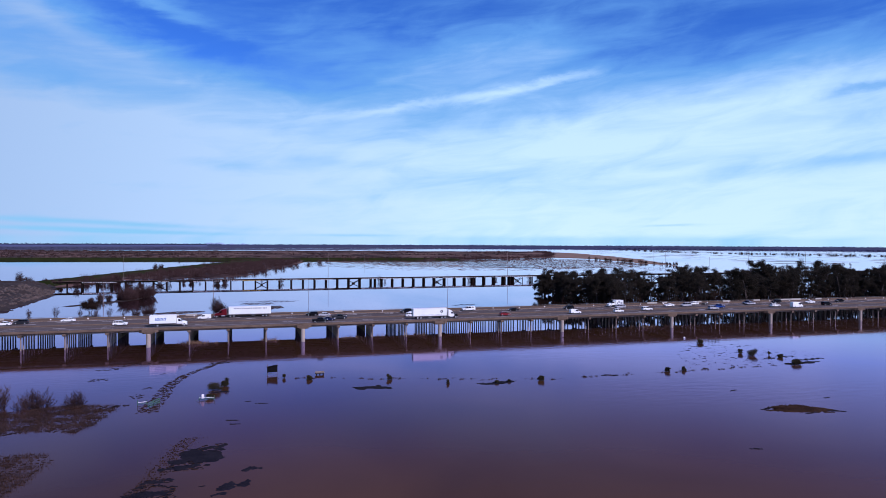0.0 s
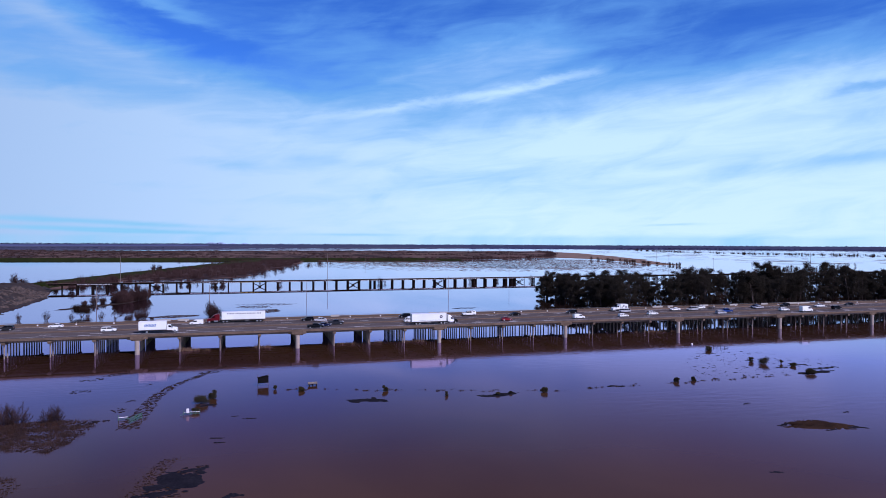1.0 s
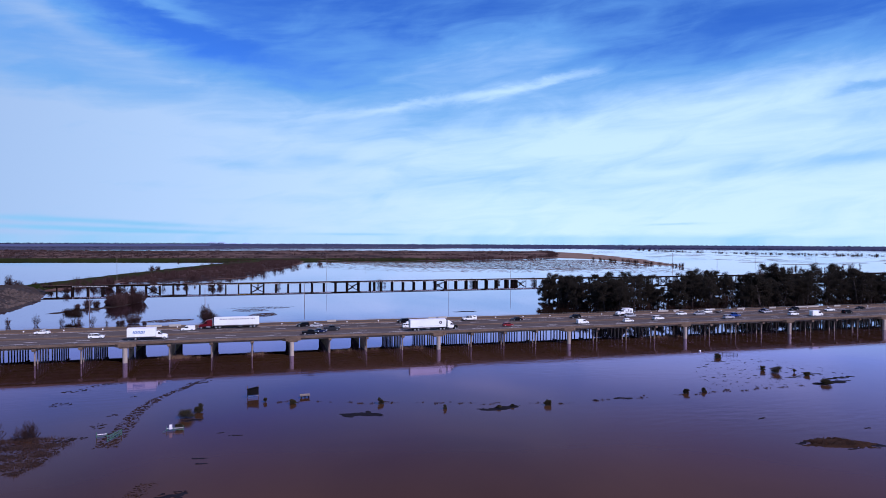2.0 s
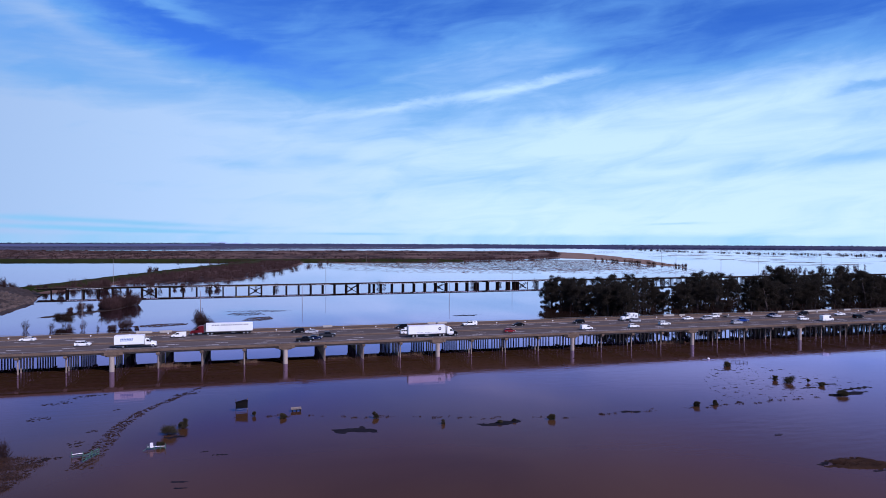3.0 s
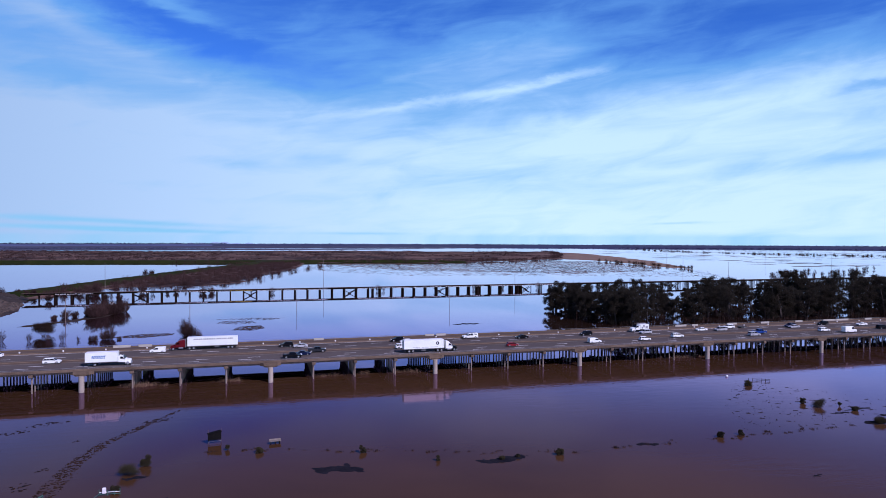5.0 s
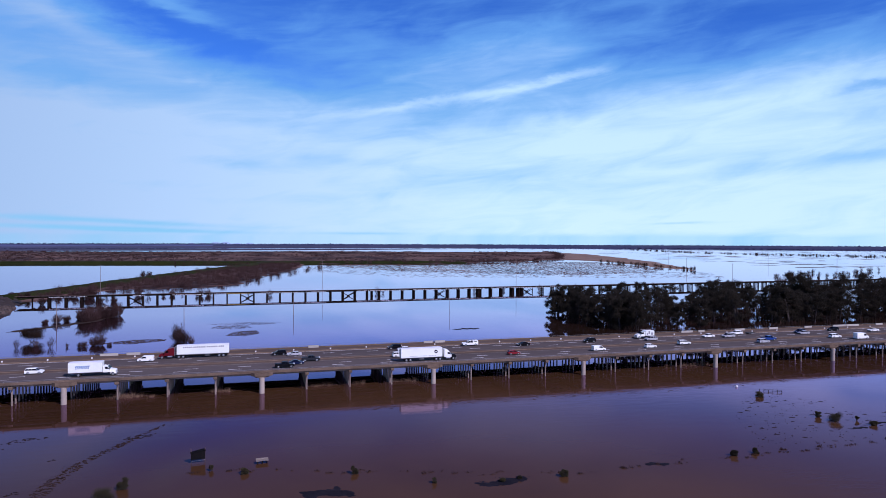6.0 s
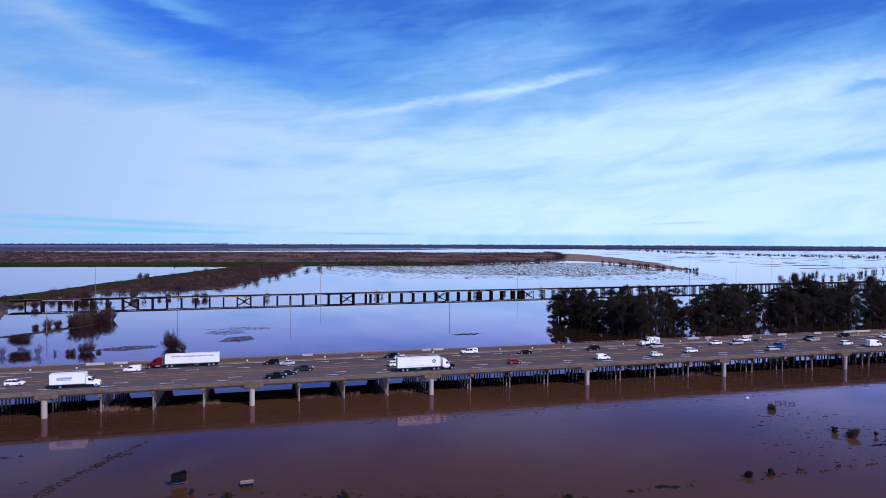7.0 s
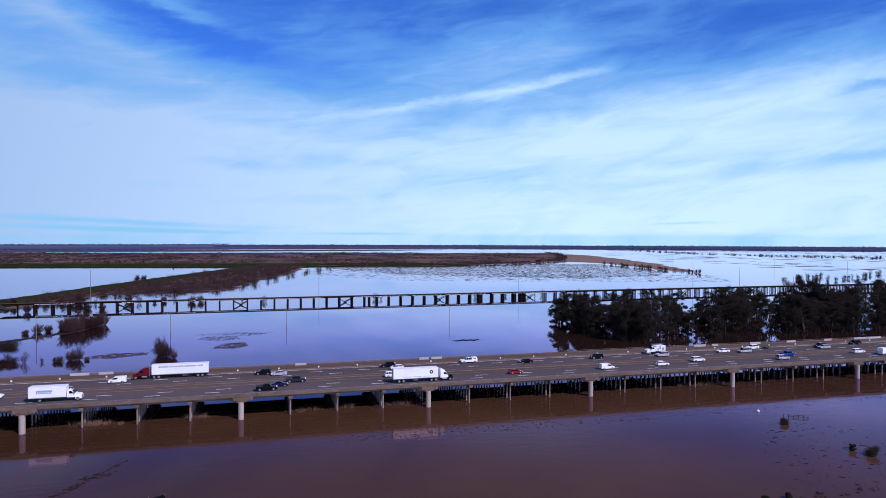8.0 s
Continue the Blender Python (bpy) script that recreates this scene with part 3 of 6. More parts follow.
chamfer_box(bm, -0.55, 0.55, -0.16, 0.5, 4.62, 5.3, 0.08)
block = part("cap_end", bm, CONCRETE, near_bridge)
block.matrix_basis = pose(SLOTS[0] * BAY, 0, 0)

bm = bmesh.new()
tube(bm, (0, 0, -2.5), (0, 0, 4.6), 0.74, 0.74, 20)
column = part("column", bm, PIER_CONCRETE, near_bridge, "stout round concrete column")
column.matrix_basis = pose(-204.8, -0.5, 0)
bm = bmesh.new()
prism(bm, [(-3.1, 0.1), (-2.0, -1.05), (2.0, -1.05), (3.1, 0.1), (2.0, 0.1), (1.3, 16.6), (-1.3, 16.6), (-2.0, 0.1)], "z", 4.95, 5.9)
prism(bm, [(-2.0, -0.05), (-1.2, -0.95), (1.2, -0.95), (2.0, -0.05), (1.1, 16.4), (-1.1, 16.4)], "z", 4.55, 4.95)
pier_cap = part("pier_cap", bm, CONCRETE, near_bridge, "flared concrete pier cap")
pier_cap.matrix_basis = pose(-204.8, 0, 0)

rest = bmesh.new()
for k in SLOTS:
    x = k * BAY
    if k != SLOTS[0] and k % 4:
        for y in near_rows:
            shared("support_column", pile, near_bridge, x, y)
        shared("bent_cap", cap, near_bridge, x, 0)
        shared("cap_end", block, near_bridge, x, 0)
    if k % 4 == 0 and abs(x + 204.8) > 1:
        shared("pier_cap", pier_cap, near_bridge, x, 0)
    if k % 4 == 0:
        if abs(x + 204.8) > 1:
            shared("column", column, near_bridge, x, -0.5)
        for y in near_rows[2:]:
            shared("support_column", pile, near_bridge, x, y)
    for y in far_rows:
        if -160 < x < 300:
            shared("support_column", pile, far_bridge, x, y)
        else:
            tube(rest, (x, y, -2.5), (x, y, 4.45), 0.24, 0.24, 6)
    if k != SLOTS[0]:
        shared("bent_cap", far_cap, far_bridge, x, 0)
tagged(part("column_rest", rest, PILE_CONCRETE, far_bridge), kind="stuff")

# road surfaces, markings, barriers
road_near = part("road_1", new_box(X0, X1, 1.65, 17.75, 5.9, ROAD_Z), ASPHALT)
tagged(road_near, "worn dark three-lane carriageway on the bridge", "road", kind="structure")
road_far = part("road_2", new_box(X0, X1, 19.0, 33.3, 5.9, ROAD_Z), ASPHALT)
tagged(road_far, "worn dark three-lane carriageway of the older bridge", "road", kind="structure")
tagged(part("pavement", new_box(X0, X1, 34.0, 41.4, 5.9, ROAD_Z + 0.02), SHOULDER), "dusty cycle path along the bridge", "cycle path", kind="structure")
for y0, y1, road in ((1.66, 3.6, road_near), (15.4, 17.74, road_near), (19.01, 21.5, road_far)):
    tagged(part("shoulder", new_box(X0, X1, y0, y1, ROAD_Z - 0.05, ROAD_Z + 0.005), SHOULDER, road), "dusty shoulder")
for y, road in ((3.75, road_near), (15.25, road_near), (21.7, road_far), (32.95, road_far)):
    part("edge_line", new_box(X0, X1, y - 0.09, y + 0.09, ROAD_Z - 0.05, ROAD_Z + 0.009), PAINT if y > 30 else FADED_PAINT, road)
dash = None
for y, start, road in ((7.5, -91.0, road_near), (11.2, -88.3, road_near), (25.3, -55.9, road_far), (29.0, -61.5, road_far)):
    x = start - 15.13 * math.ceil((start - X0) / 15.13) + 15.13
    while x < X1 - 5:
        if dash is None:
            dash = part("lane_dash", new_box(0, 3.8, -0.12, 0.12, -0.02, 0.009), PAINT, road)
            dash.matrix_basis = pose(x, y, ROAD_Z)
        else:
            shared("lane_dash", dash, road, x, y, ROAD_Z)
        x += 15.13
rng = random.Random(5)
bm = bmesh.new()
for i in range(70):   # tar patches and crumbs of litter along the central shoulders
    x, y = rng.uniform(-200, 320), rng.choice((16.4, 17.0, 19.6, 20.3)) + rng.uniform(-0.3, 0.3)
    s = rng.uniform(0.3, 1.6)
    pts = [(x + s * (1.6 if abs(math.cos(t)) > 0.5 else 1) * math.cos(t) * rng.uniform(0.5, 1), y + 0.3 * s * math.sin(t) * rng.uniform(0.6, 1)) for t in (math.pi * 2 * j / 7 for j in range(7))]
    prism(bm, pts, "z", ROAD_Z, ROAD_Z + 0.02 + 0.05 * rng.random())
tagged(part("litter", bm, RUST), "dark litter and grit on the central shoulder", "road litter", kind="stuff")


def barrier(name, y, profile, label, gap=0.05):
    """A row of cast segments, one per bay."""
    t = thing(name, 0, y, 0, 0, label, "barrier", kind="structure")
    bm = bmesh.new()
    prism(bm, profile, "x", gap / 2, BAY - gap / 2)
    first = part("segment", bm, CONCRETE, t)
    first.matrix_basis = pose(SLOTS[0] * BAY, 0, 0)
    for k in SLOTS[1:-1]:
        shared("segment", first, t, k * BAY, 0)
    return t


LOW = [(-0.35, ROAD_Z), (-0.33, ROAD_Z + 0.16), (-0.16, ROAD_Z + 0.42), (0.16, ROAD_Z + 0.42), (0.33, ROAD_Z + 0.16), (0.35, ROAD_Z)]
CURB = [(-0.22, ROAD_Z - 0.30), (-0.22, ROAD_Z + 0.34), (-0.15, ROAD_Z + 0.39), (0.15, ROAD_Z + 0.39), (0.22, ROAD_Z + 0.34), (0.22, ROAD_Z - 0.05)]
parapet_near = barrier("parapet", 1.40, CURB, "low weathered concrete parapet with a steel rail")
barrier("median_barrier", 18.4, [(y, ROAD_Z + 0.55 * (z - ROAD_Z)) for y, z in LOW], "low dusty concrete median kerb")
path_barrier = barrier("path_barrier", 33.65, LOW, "concrete barrier between road and cycle path")
parapet_far = barrier("parapet", 41.6, CURB, "low weathered concrete parapet with a pipe railing")
bm = bmesh.new()
box(bm, -0.06, 0.06, -0.05, 0.05, ROAD_Z + 0.36, ROAD_Z + 0.74)
post = part("rail_post", bm, STEEL, parapet_near)
post.matrix_basis = pose(SLOTS[0] * BAY + 1.6, 0, 0)
for par in (parapet_near, parapet_far):
    part("rail", new_box(X0, X1 - BAY, -0.05, 0.05, ROAD_Z + 0.70, ROAD_Z + 0.77), STEEL, par)
for i in range(1, 170):
    shared("rail_post", post, parapet_near, SLOTS[0] * BAY + 1.6 + 3.2 * i, 0)
    shared("rail_post", post, parapet_far, SLOTS[0] * BAY + 1.6 + 3.2 * i, 0)
bm = bmesh.new()
tube(bm, (0, 0, ROAD_Z + 0.42), (0, 0, ROAD_Z + 0.6), 0.09, 0.09, 8)
box(bm, -0.22, 0.22, -0.12, 0.12, ROAD_Z + 0.58, ROAD_Z + 0.95)
marker = part("marker", bm, WHITE_BOARD, path_barrier, "small white marker on the barrier")
marker.matrix_basis = pose(-65.6 - 12.45 * 11, 0, 0)
for i in range(-10, 31):
    shared("marker", marker, path_barrier, -65.6 + 12.45 * i, 0)
for x, w in ((-99.5, 5.4), (-92.2, 4.2), (-33.5, 3.6), (8.5, 3.4), (13.0, 3.8), (120.0, 5.5), (127, 3.0), (146.0, 5.0), (163.5, 4.5), (182.0, 4.0), (199.5, 7.5), (206.5, 7.5), (222.0, 4.0), (-160, 4.5)):
    bm = bmesh.new()
    chamfer_box(bm, -w / 2, w / 2, -0.12, 0.12, 0, 0.75, 0.03)
    p = part("wall_panel", bm, PALE_CONCRETE)
    p.matrix_basis = pose(x, 41.1, ROAD_Z + 0.02)
    tagged(p, "pale concrete panel leaning at the far parapet", "concrete panel", "pale panels on the parapet")

# ---- railway trestle ----
TY = 320.0
trestle = thing("railway_trestle", 1.3, TY, 0, 2.3, "long dark timber railway trestle with graffiti on its girder", "railway bridge")
trestle.scale = (0.9914, 1, 0.86)
part("girder", new_box(-214, 900, -1.9, -1.5, 4.35, 5.35), TIMBER, trestle)
part("girder", new_box(-214, 900, 1.5, 1.9, 4.35, 5.35), TIMBER, trestle)
part("track_bed", new_box(-216, 900, -2.3, 2.3, 5.35, 5.75), BALLAST, trestle)
for y in (-0.75, 0.75):
    part("rail", new_box(-216, 900, y - 0.05, y + 0.05, 5.75, 5.92), RUST, trestle)
bm = bmesh.new()
for i in range(557):   # sleeper ends along the edge
    box(bm, -214 + i * 2.0, -213.1 + i * 2.0, -2.55, 2.55, 5.55, 5.78)
tagged(part("sleeper_edge", bm, TIMBER, trestle), kind="stuff")
bm = bmesh.new()
box(bm, -0.55, 0.55, -3.7, 3.7, 3.95, 4.35)
bent = part("bent_cap", bm, TIMBER, trestle)
bent.matrix_basis = pose(-205.0, 0, 0)
bm = bmesh.new()
loft(bm, [[bm.verts.new((sx * 0.5, sy * 0.3, z)) for sx, sy in ((-1, -0.6), (-0.7, -1), (0.7, -1), (1, -0.6), (1, 0.6), (0.7, 1), (-0.7, 1), (-1, 0.6))] for z in (-2.5, 3.95)])
stilt = part("timber_post", bm, TIMBER, trestle)
stilt.matrix_basis = pose(-205.0, -1.6, 0)
bm = bmesh.new()
box(bm, -0.24, 0.24, -0.2, 0.2, -2.5, 3.95)
slim = part("timber_post", bm, TIMBER, trestle)
slim.matrix_basis = pose(172.6, -1.6, 0)
far_posts = bmesh.new()
bm = bmesh.new()
for y in (-1.75, 1.75):
    for a, b in (((0.2, -2.2), (9.4, 3.2)), ((0.2, 3.2), (9.4, -2.2))):
        d = Vector((b[0] - a[0], 0, b[1] - a[1])).normalized()
        s = Vector((-d.z, 0, d.x)) * 0.27
        pts = [Vector((a[0], 0, a[1])) - s, Vector((b[0], 0, b[1])) - s, Vector((b[0], 0, b[1])) + s, Vector((a[0], 0, a[1])) + s]
        prism(bm, [(p.x, p.z) for p in pts], "y", y - 0.08, y + 0.08)
brace = part("cross_brace", bm, TIMBER, trestle)
brace.matrix_basis = pose(-145.2, 0, 0)
xs = [-195.1, -184.7, -174.9, -165.0, -155.0] + [-145.2 + 9.63 * i for i in range(33)] + [31.9, 122.5, 154.3, 159.6] + [172.6 + 9.63 * i for i in range(1, 46)]
for x in xs:
    shared("bent_cap", bent, trestle, x, 0)
    for y in (-3.3, -1.65, 0.0, 1.65, 3.3):
        if x < 330:
            shared("timber_post", slim if x > 165 else stilt, trestle, x + (0.35 if x > 27 and y > 0 else 0), y)
        else:
            tube(far_posts, (x, y, -2.5), (x, y, 3.95), 0.4, 0.4, 6)
tagged(part("timber_rest", far_posts, TIMBER, trestle), kind="stuff")
for x in (-68.0, 8.5, 84.2, 163.2, 240.0, 317.0, 394.0):
    shared("cross_brace", brace, trestle, x, 0)
rng = random.Random(11)
for x0, x1, c in ((-195, -172, GRAFFITI_WHITE), (-142, -134, GRAFFITI_WHITE), (-116, -95, GRAFFITI_WHITE), (-92, -78, GRAFFITI_WHITE), (-78, -62, GRAFFITI_YELLOW), (-58, -46, GRAFFITI_WHITE), (20, 62, GRAFFITI_WHITE), (66, 90, GRAFFITI_WHITE), (-20, -4, GRAFFITI_WHITE), (94, 128, GRAFFITI_WHITE), (134, 200, GRAFFITI_WHITE), (-46, -22, GRAFFITI_WHITE)):
    bm = bmesh.new()
    x = x0
    while x < x1:
        w = rng.uniform(0.5, 1.5)
        z = rng.uniform(4.42, 4.6)
        box(bm, x, x + w, -1.93, -1.89, z, z + rng.uniform(0.3, 0.65))
        x += w + rng.uniform(0.2, 0.8)
    tagged(part("graffiti", bm, c, trestle, "unreadable painted graffiti"), kind="stuff")
for x0, x1 in ((190, 340),):
    bm = bmesh.new()
    for i in range(int((x1 - x0) / 3)):
        tube(bm, (x0 + 3 * i, -2.4, 5.7), (x0 + 3 * i, -2.4, 6.8), 0.05, 0.05, 4)
    box(bm, x0, x1, -2.44, -2.36, 6.75, 6.83)
    part("handrail", bm, STEEL, trestle)

# ---- poles in the water ----


def utility_pole(x, y, h, label, arm=True, r=0.17):
    p = thing("utility_pole", x, y, 0, 0, label, "utility pole", "poles in the flood")
    bm = bmesh.new()
    tube(bm, (0, 0, -2.5), (0, 0, h), r * 1.25, r * 0.8, 8)
    part("pole", bm, POLE_WOOD, p)
    if arm:
        part("cross_arm", new_box(-1.1, 1.1, -0.07, 0.07, h - 0.9, h - 0.72), POLE_WOOD, p)
        for ax in (-0.95, -0.4, 0.4, 0.95):
            bm = bmesh.new()
            tube(bm, (ax, 0, h - 0.72), (ax, 0, h - 0.5), 0.05, 0.04, 6)
            part("insulator", bm, PALE_CONCRETE, p)


for x, y, h in ((-150, 172, 12), (-91, 178, 11.0), (-33, 199, 11.5), (65, 208, 13.2)):
    utility_pole(x, y, h, "weathered wooden pole standing in flood water", False, 0.15)
for x, y, h in ((-177, 392, 23.5), (0, 384, 26), (177, 374, 27), (354, 366, 27), (531, 358, 27)):
    utility_pole(x, y, h, "tall slim utility pole beyond the trestle", False, 0.15)
for x, y, h in ((452, 420, 19), (120, 900, 18), (700, 900, 20), (840, 800, 20)):
    utility_pole(x, y, h, "distant wooden utility pole with a cross arm", True, 0.16)

# ---- plants ----


def twig_mesh(seed, h, spread, stems, kids, twigs, r0, lean=0.35):
    """Vertices and faces of a leafless many-stemmed shrub, in three-sided tapered twigs."""
    rng = random.Random(seed)
    vs, fs = [], []

    def rod(a, b, r):
        q = (b - a).to_track_quat("Z", "Y")
        o = len(vs)
        for i in range(3):
            vs.append(a + q @ Vector((r * math.cos(2.1 * i), r * math.sin(2.1 * i), 0)))
        vs.append(b)
        fs.extend(((o, o + 1, o + 3), (o + 1, o + 2, o + 3), (o + 2, o, o + 3)))

    for _ in range(stems):
        t = rng.uniform(0, 2 * math.pi)
        base = Vector((math.cos(t), math.sin(t), 0)) * spread * 0.25 * rng.random()
        base.z = -0.5
        tip = rng.random()
        out = Vector((math.cos(t), math.sin(t), 0)) * lean * 2.6 * tip
        hh = h * (1.0 - 0.45 * tip) * rng.uniform(0.6, 1.0)
        top = base + (Vector((0, 0, 1)) + out).normalized() * hh
        rod(base, top, r0)
        for _ in range(kids):
            f = rng.uniform(0.08, 0.92)
            a = base.lerp(top, f)
            d = (top - base).normalized() + Vector((rng.uniform(-1, 1), rng.uniform(-1, 1), rng.uniform(-0.1, 0.7))) * 0.75
            b = a + d.normalized() * hh * (0.22 + 0.55 * (1 - f)) * rng.uniform(0.5, 1.0)
            rod(a, b, r0 * 0.6)
            for _ in range(twigs):
                g = rng.uniform(0.25, 1)
                c = a.lerp(b, g)
                e = (b - a).normalized() + Vector((rng.uniform(-1, 1), rng.uniform(-1, 1), rng.uniform(-0.2, 0.8))) * 0.8
                rod(c, c + e.normalized() * hh * 0.16 * rng.uniform(0.5, 1.2), r0 * 0.42)
    return vs, fs


SHRUB_LABEL = "leafless brown willow shrub standing in the flood"
shrub_kinds = []
for seed, h, spread, stems in ((1, 5.0, 4.0, 50), (2, 4.0, 5.0, 60), (3, 6.5, 3.5, 44), (4, 3.0, 5.0, 60)):
    vs, fs = twig_mesh(seed, h, spread, stems, 11, 11, 0.036)
    me = bpy.data.meshes.new("willow_shrub")
    me.from_pydata([tuple(v) for v in vs], [], fs)
    me.materials.append(TWIG)
    shrub_kinds.append(me)


for seed, h, spread, stems in ((5, 6.0, 2.5, 13), (6, 5.0, 3.0, 17)):   # thin fans of a few upright stems
    vs, fs = twig_mesh(seed, h, spread, stems, 8, 6, 0.05, 0.22)
    me = bpy.data.meshes.new("willow_shrub")
    me.from_pydata([tuple(v) for v in vs], [], fs)
    me.materials.append(TWIG)
    shrub_kinds.append(me)

vs, fs = twig_mesh(7, 3.6, 5.0, 30, 9, 9, 0.026, 0.45)   # low domed shrub of fine twigs
me = bpy.data.meshes.new("willow_shrub")
me.from_pydata([tuple(v) for v in vs], [], fs)
me.materials.append(TWIG)
shrub_kinds.append(me)


def shrub(kind, x, y, s=1.0, z=0.0, label=SHRUB_LABEL, group="bare shrubs in the flood", flat=1.0):
    ob = new("willow_shrub", shrub_kinds[kind])
    ob.matrix_basis = pose(x, y, z, 0, 0, (x * 37 + y * 11) % 360) @ Matrix.Diagonal((s, s, s * flat, 1))
    return tagged(ob, label, "shrub", group)


# behind the highway
for k, x, y, s in ((2, -86, 108, 1.3), (2, -85, 106, 1.1), (2, -83, 105, 0.9), (2, -80, 100, 0.6), (2, -116, 106, 0.9), (0, -118, 105, 1.0), (3, -122, 103, 1.0), (4, -134, 104, 0.9), (5, -141, 110, 0.8), (4, -158, 109, 1.0), (5, -170, 112, 0.9), (5, -128, 104, 0.5), (4, -147, 106, 0.8), (3, -112, 103, 0.5),
                   (0, -156, 194, 1.2), (1, -152, 197, 1.1), (0, -141, 191, 2.0), (1, -139, 196, 2.2), (3, -144, 200, 2.0), (1, -137, 205, 2.0), (0, -134, 212, 1.8), (3, -147, 208, 1.6), (3, -160, 190, 1.0), (2, -131, 220, 1.3), (0, -140, 200, 2.1), (2, -137, 203, 1.6), (0, -134, 208, 1.9), (1, -144, 205, 2.2), (2, -132, 214, 1.3),
                   (2, -193, 300, 1.0), (0, -160, 312, 1.1), (1, -150, 306, 1.2)):
    shrub(k, x, y, s)
# beside the trestle
for k, x, y, s in ((4, 40, 337, 1.2), (5, 42, 338, 1.1), (4, 45, 337, 0.8), (4, 124, 338, 1.1), (5, 126, 337, 0.9), (5, 151, 338, 1.0), (4, 184, 338, 1.2), (5, -46, 338, 1.2), (4, -44, 339, 1.0), (4, -61, 340, 0.7), (5, 220, 338, 1.4), (4, 268, 338, 1.3), (5, 300, 340, 1.4)):
    shrub(k, x, y, s, label="bare winter shrub beside the railway trestle")
for k, x, y, s in ((0, -238, 350, 1.3), (2, -245, 352, 1.5), (1, -226, 346, 1.2), (3, -220, 344, 1.3), (0, -214, 342, 1.0), (0, -174, 610, 1.5), (2, -179, 602, 1.2)):
    shrub(k, x, y, s, 2.0, label="bare winter shrub on the levee slope")
# near shore, in front of the bridge
for k, x, y, s in ((4, -120, -79, 1.0), (0, -122.5, -80, 1.2), (6, -114.5, -79, 1.2), (6, -112, -80, 1.25), (6, -105, -80, 0.9), (6, -116, -81, 0.9), (5, -122, -79.5, 1.1), (6, -113.5, -80.2, 1.1), (6, -105.8, -79.6, 1.0), (6, -106.8, -80.8, 0.8), (6, -121, -81, 1.2)):
    shrub(k, x, y, s, label="leafless brown shrub on a drowned grass bank", group="bare shrubs on the near bank")


def leaf_cloud(rng, centres, radii, per, size):
    """Small leaf triangles scattered in uneven clumps."""
    n = len(centres) * per
    c = np.repeat(np.array(centres, float), per, 0)
    r = np.repeat(np.array(radii, float), per, 0)[:, None] * (1, 1, 0.7)
    d = rng.normal(size=(n, 3))
    d /= np.linalg.norm(d, axis=1)[:, None]
    p = c + d * r * rng.uniform(0.25, 1.18, (n, 1))
    a, b = rng.normal(size=(n, 3)), rng.normal(size=(n, 3))
    a *= size * rng.uniform(0.5, 1.3, (n, 1)) / np.linalg.norm(a, axis=1)[:, None]
    b *= size * rng.uniform(0.3, 0.8, (n, 1)) / np.linalg.norm(b, axis=1)[:, None]
    v = np.stack([p - a * 0.5, p + a * 0.5, p + b], 1).reshape(-1, 3)
    return v.tolist(), np.arange(3 * n).reshape(-1, 3).tolist()


def gum_tree(seed, h, wide):
    """A tall evergreen with forked stems and a ragged crown."""
    rng, r = np.random.RandomState(seed), random.Random(seed)
    tree = new("gum_tree")
    bm = bmesh.new()
    centres, radii = [], []
    for s in range(r.choice((3, 4, 4))):
        t = r.uniform(0, 6.28)
        a = Vector((0.5 * math.cos(t), 0.5 * math.sin(t), -2.5))
        b = Vector((wide * 0.12 * math.cos(t), wide * 0.12 * math.sin(t), h * 0.35))
        c = Vector((wide * 0.24 * math.cos(t + 0.5), wide * 0.24 * math.sin(t + 0.5), h * r.uniform(0.75, 0.95)))
        tube(bm, a, b, 0.36, 0.26, 7), tube(bm, b, c, 0.26, 0.06, 6)
        centres.append(c), radii.append(h * 0.085)
        for i in range(11):
            f = r.uniform(0.0, 1.0)
            o = b.lerp(c, f) if r.random() < 0.70 else a.lerp(b, r.uniform(0.35, 1))
            u = r.uniform(0, 6.28)
            reach = wide * 0.5 * (1.0 - 0.55 * max(0, f - 0.3)) * r.uniform(0.35, 1.0)
            e = o + Vector((math.cos(u) * reach, math.sin(u) * reach, h * r.uniform(0.0, 0.14)))
            tube(bm, o, e, 0.10, 0.03, 4)
            for _ in range(2):
                centres.append(e + Vector((r.uniform(-1, 1), r.uniform(-1, 1), r.uniform(-0.8, 0.8))) * h * 0.05)
                radii.append(h * r.uniform(0.06, 0.12))
    part("trunk", bm, BARK, tree)
    vs, fs = leaf_cloud(rng, centres, radii, 230, 0.42)
    mesh_ob("crown", vs, fs, LEAF, tree)
    return tagged(tree, "tall dark evergreen gum tree with its foot in water", "tree", "grove beside the bridge")


gums = [gum_tree(31, 17.5, 13), gum_tree(32, 16, 12), gum_tree(33, 17, 10), gum_tree(34, 14, 12), gum_tree(35, 18, 13), gum_tree(36, 15.5, 9)]
rng = random.Random(21)
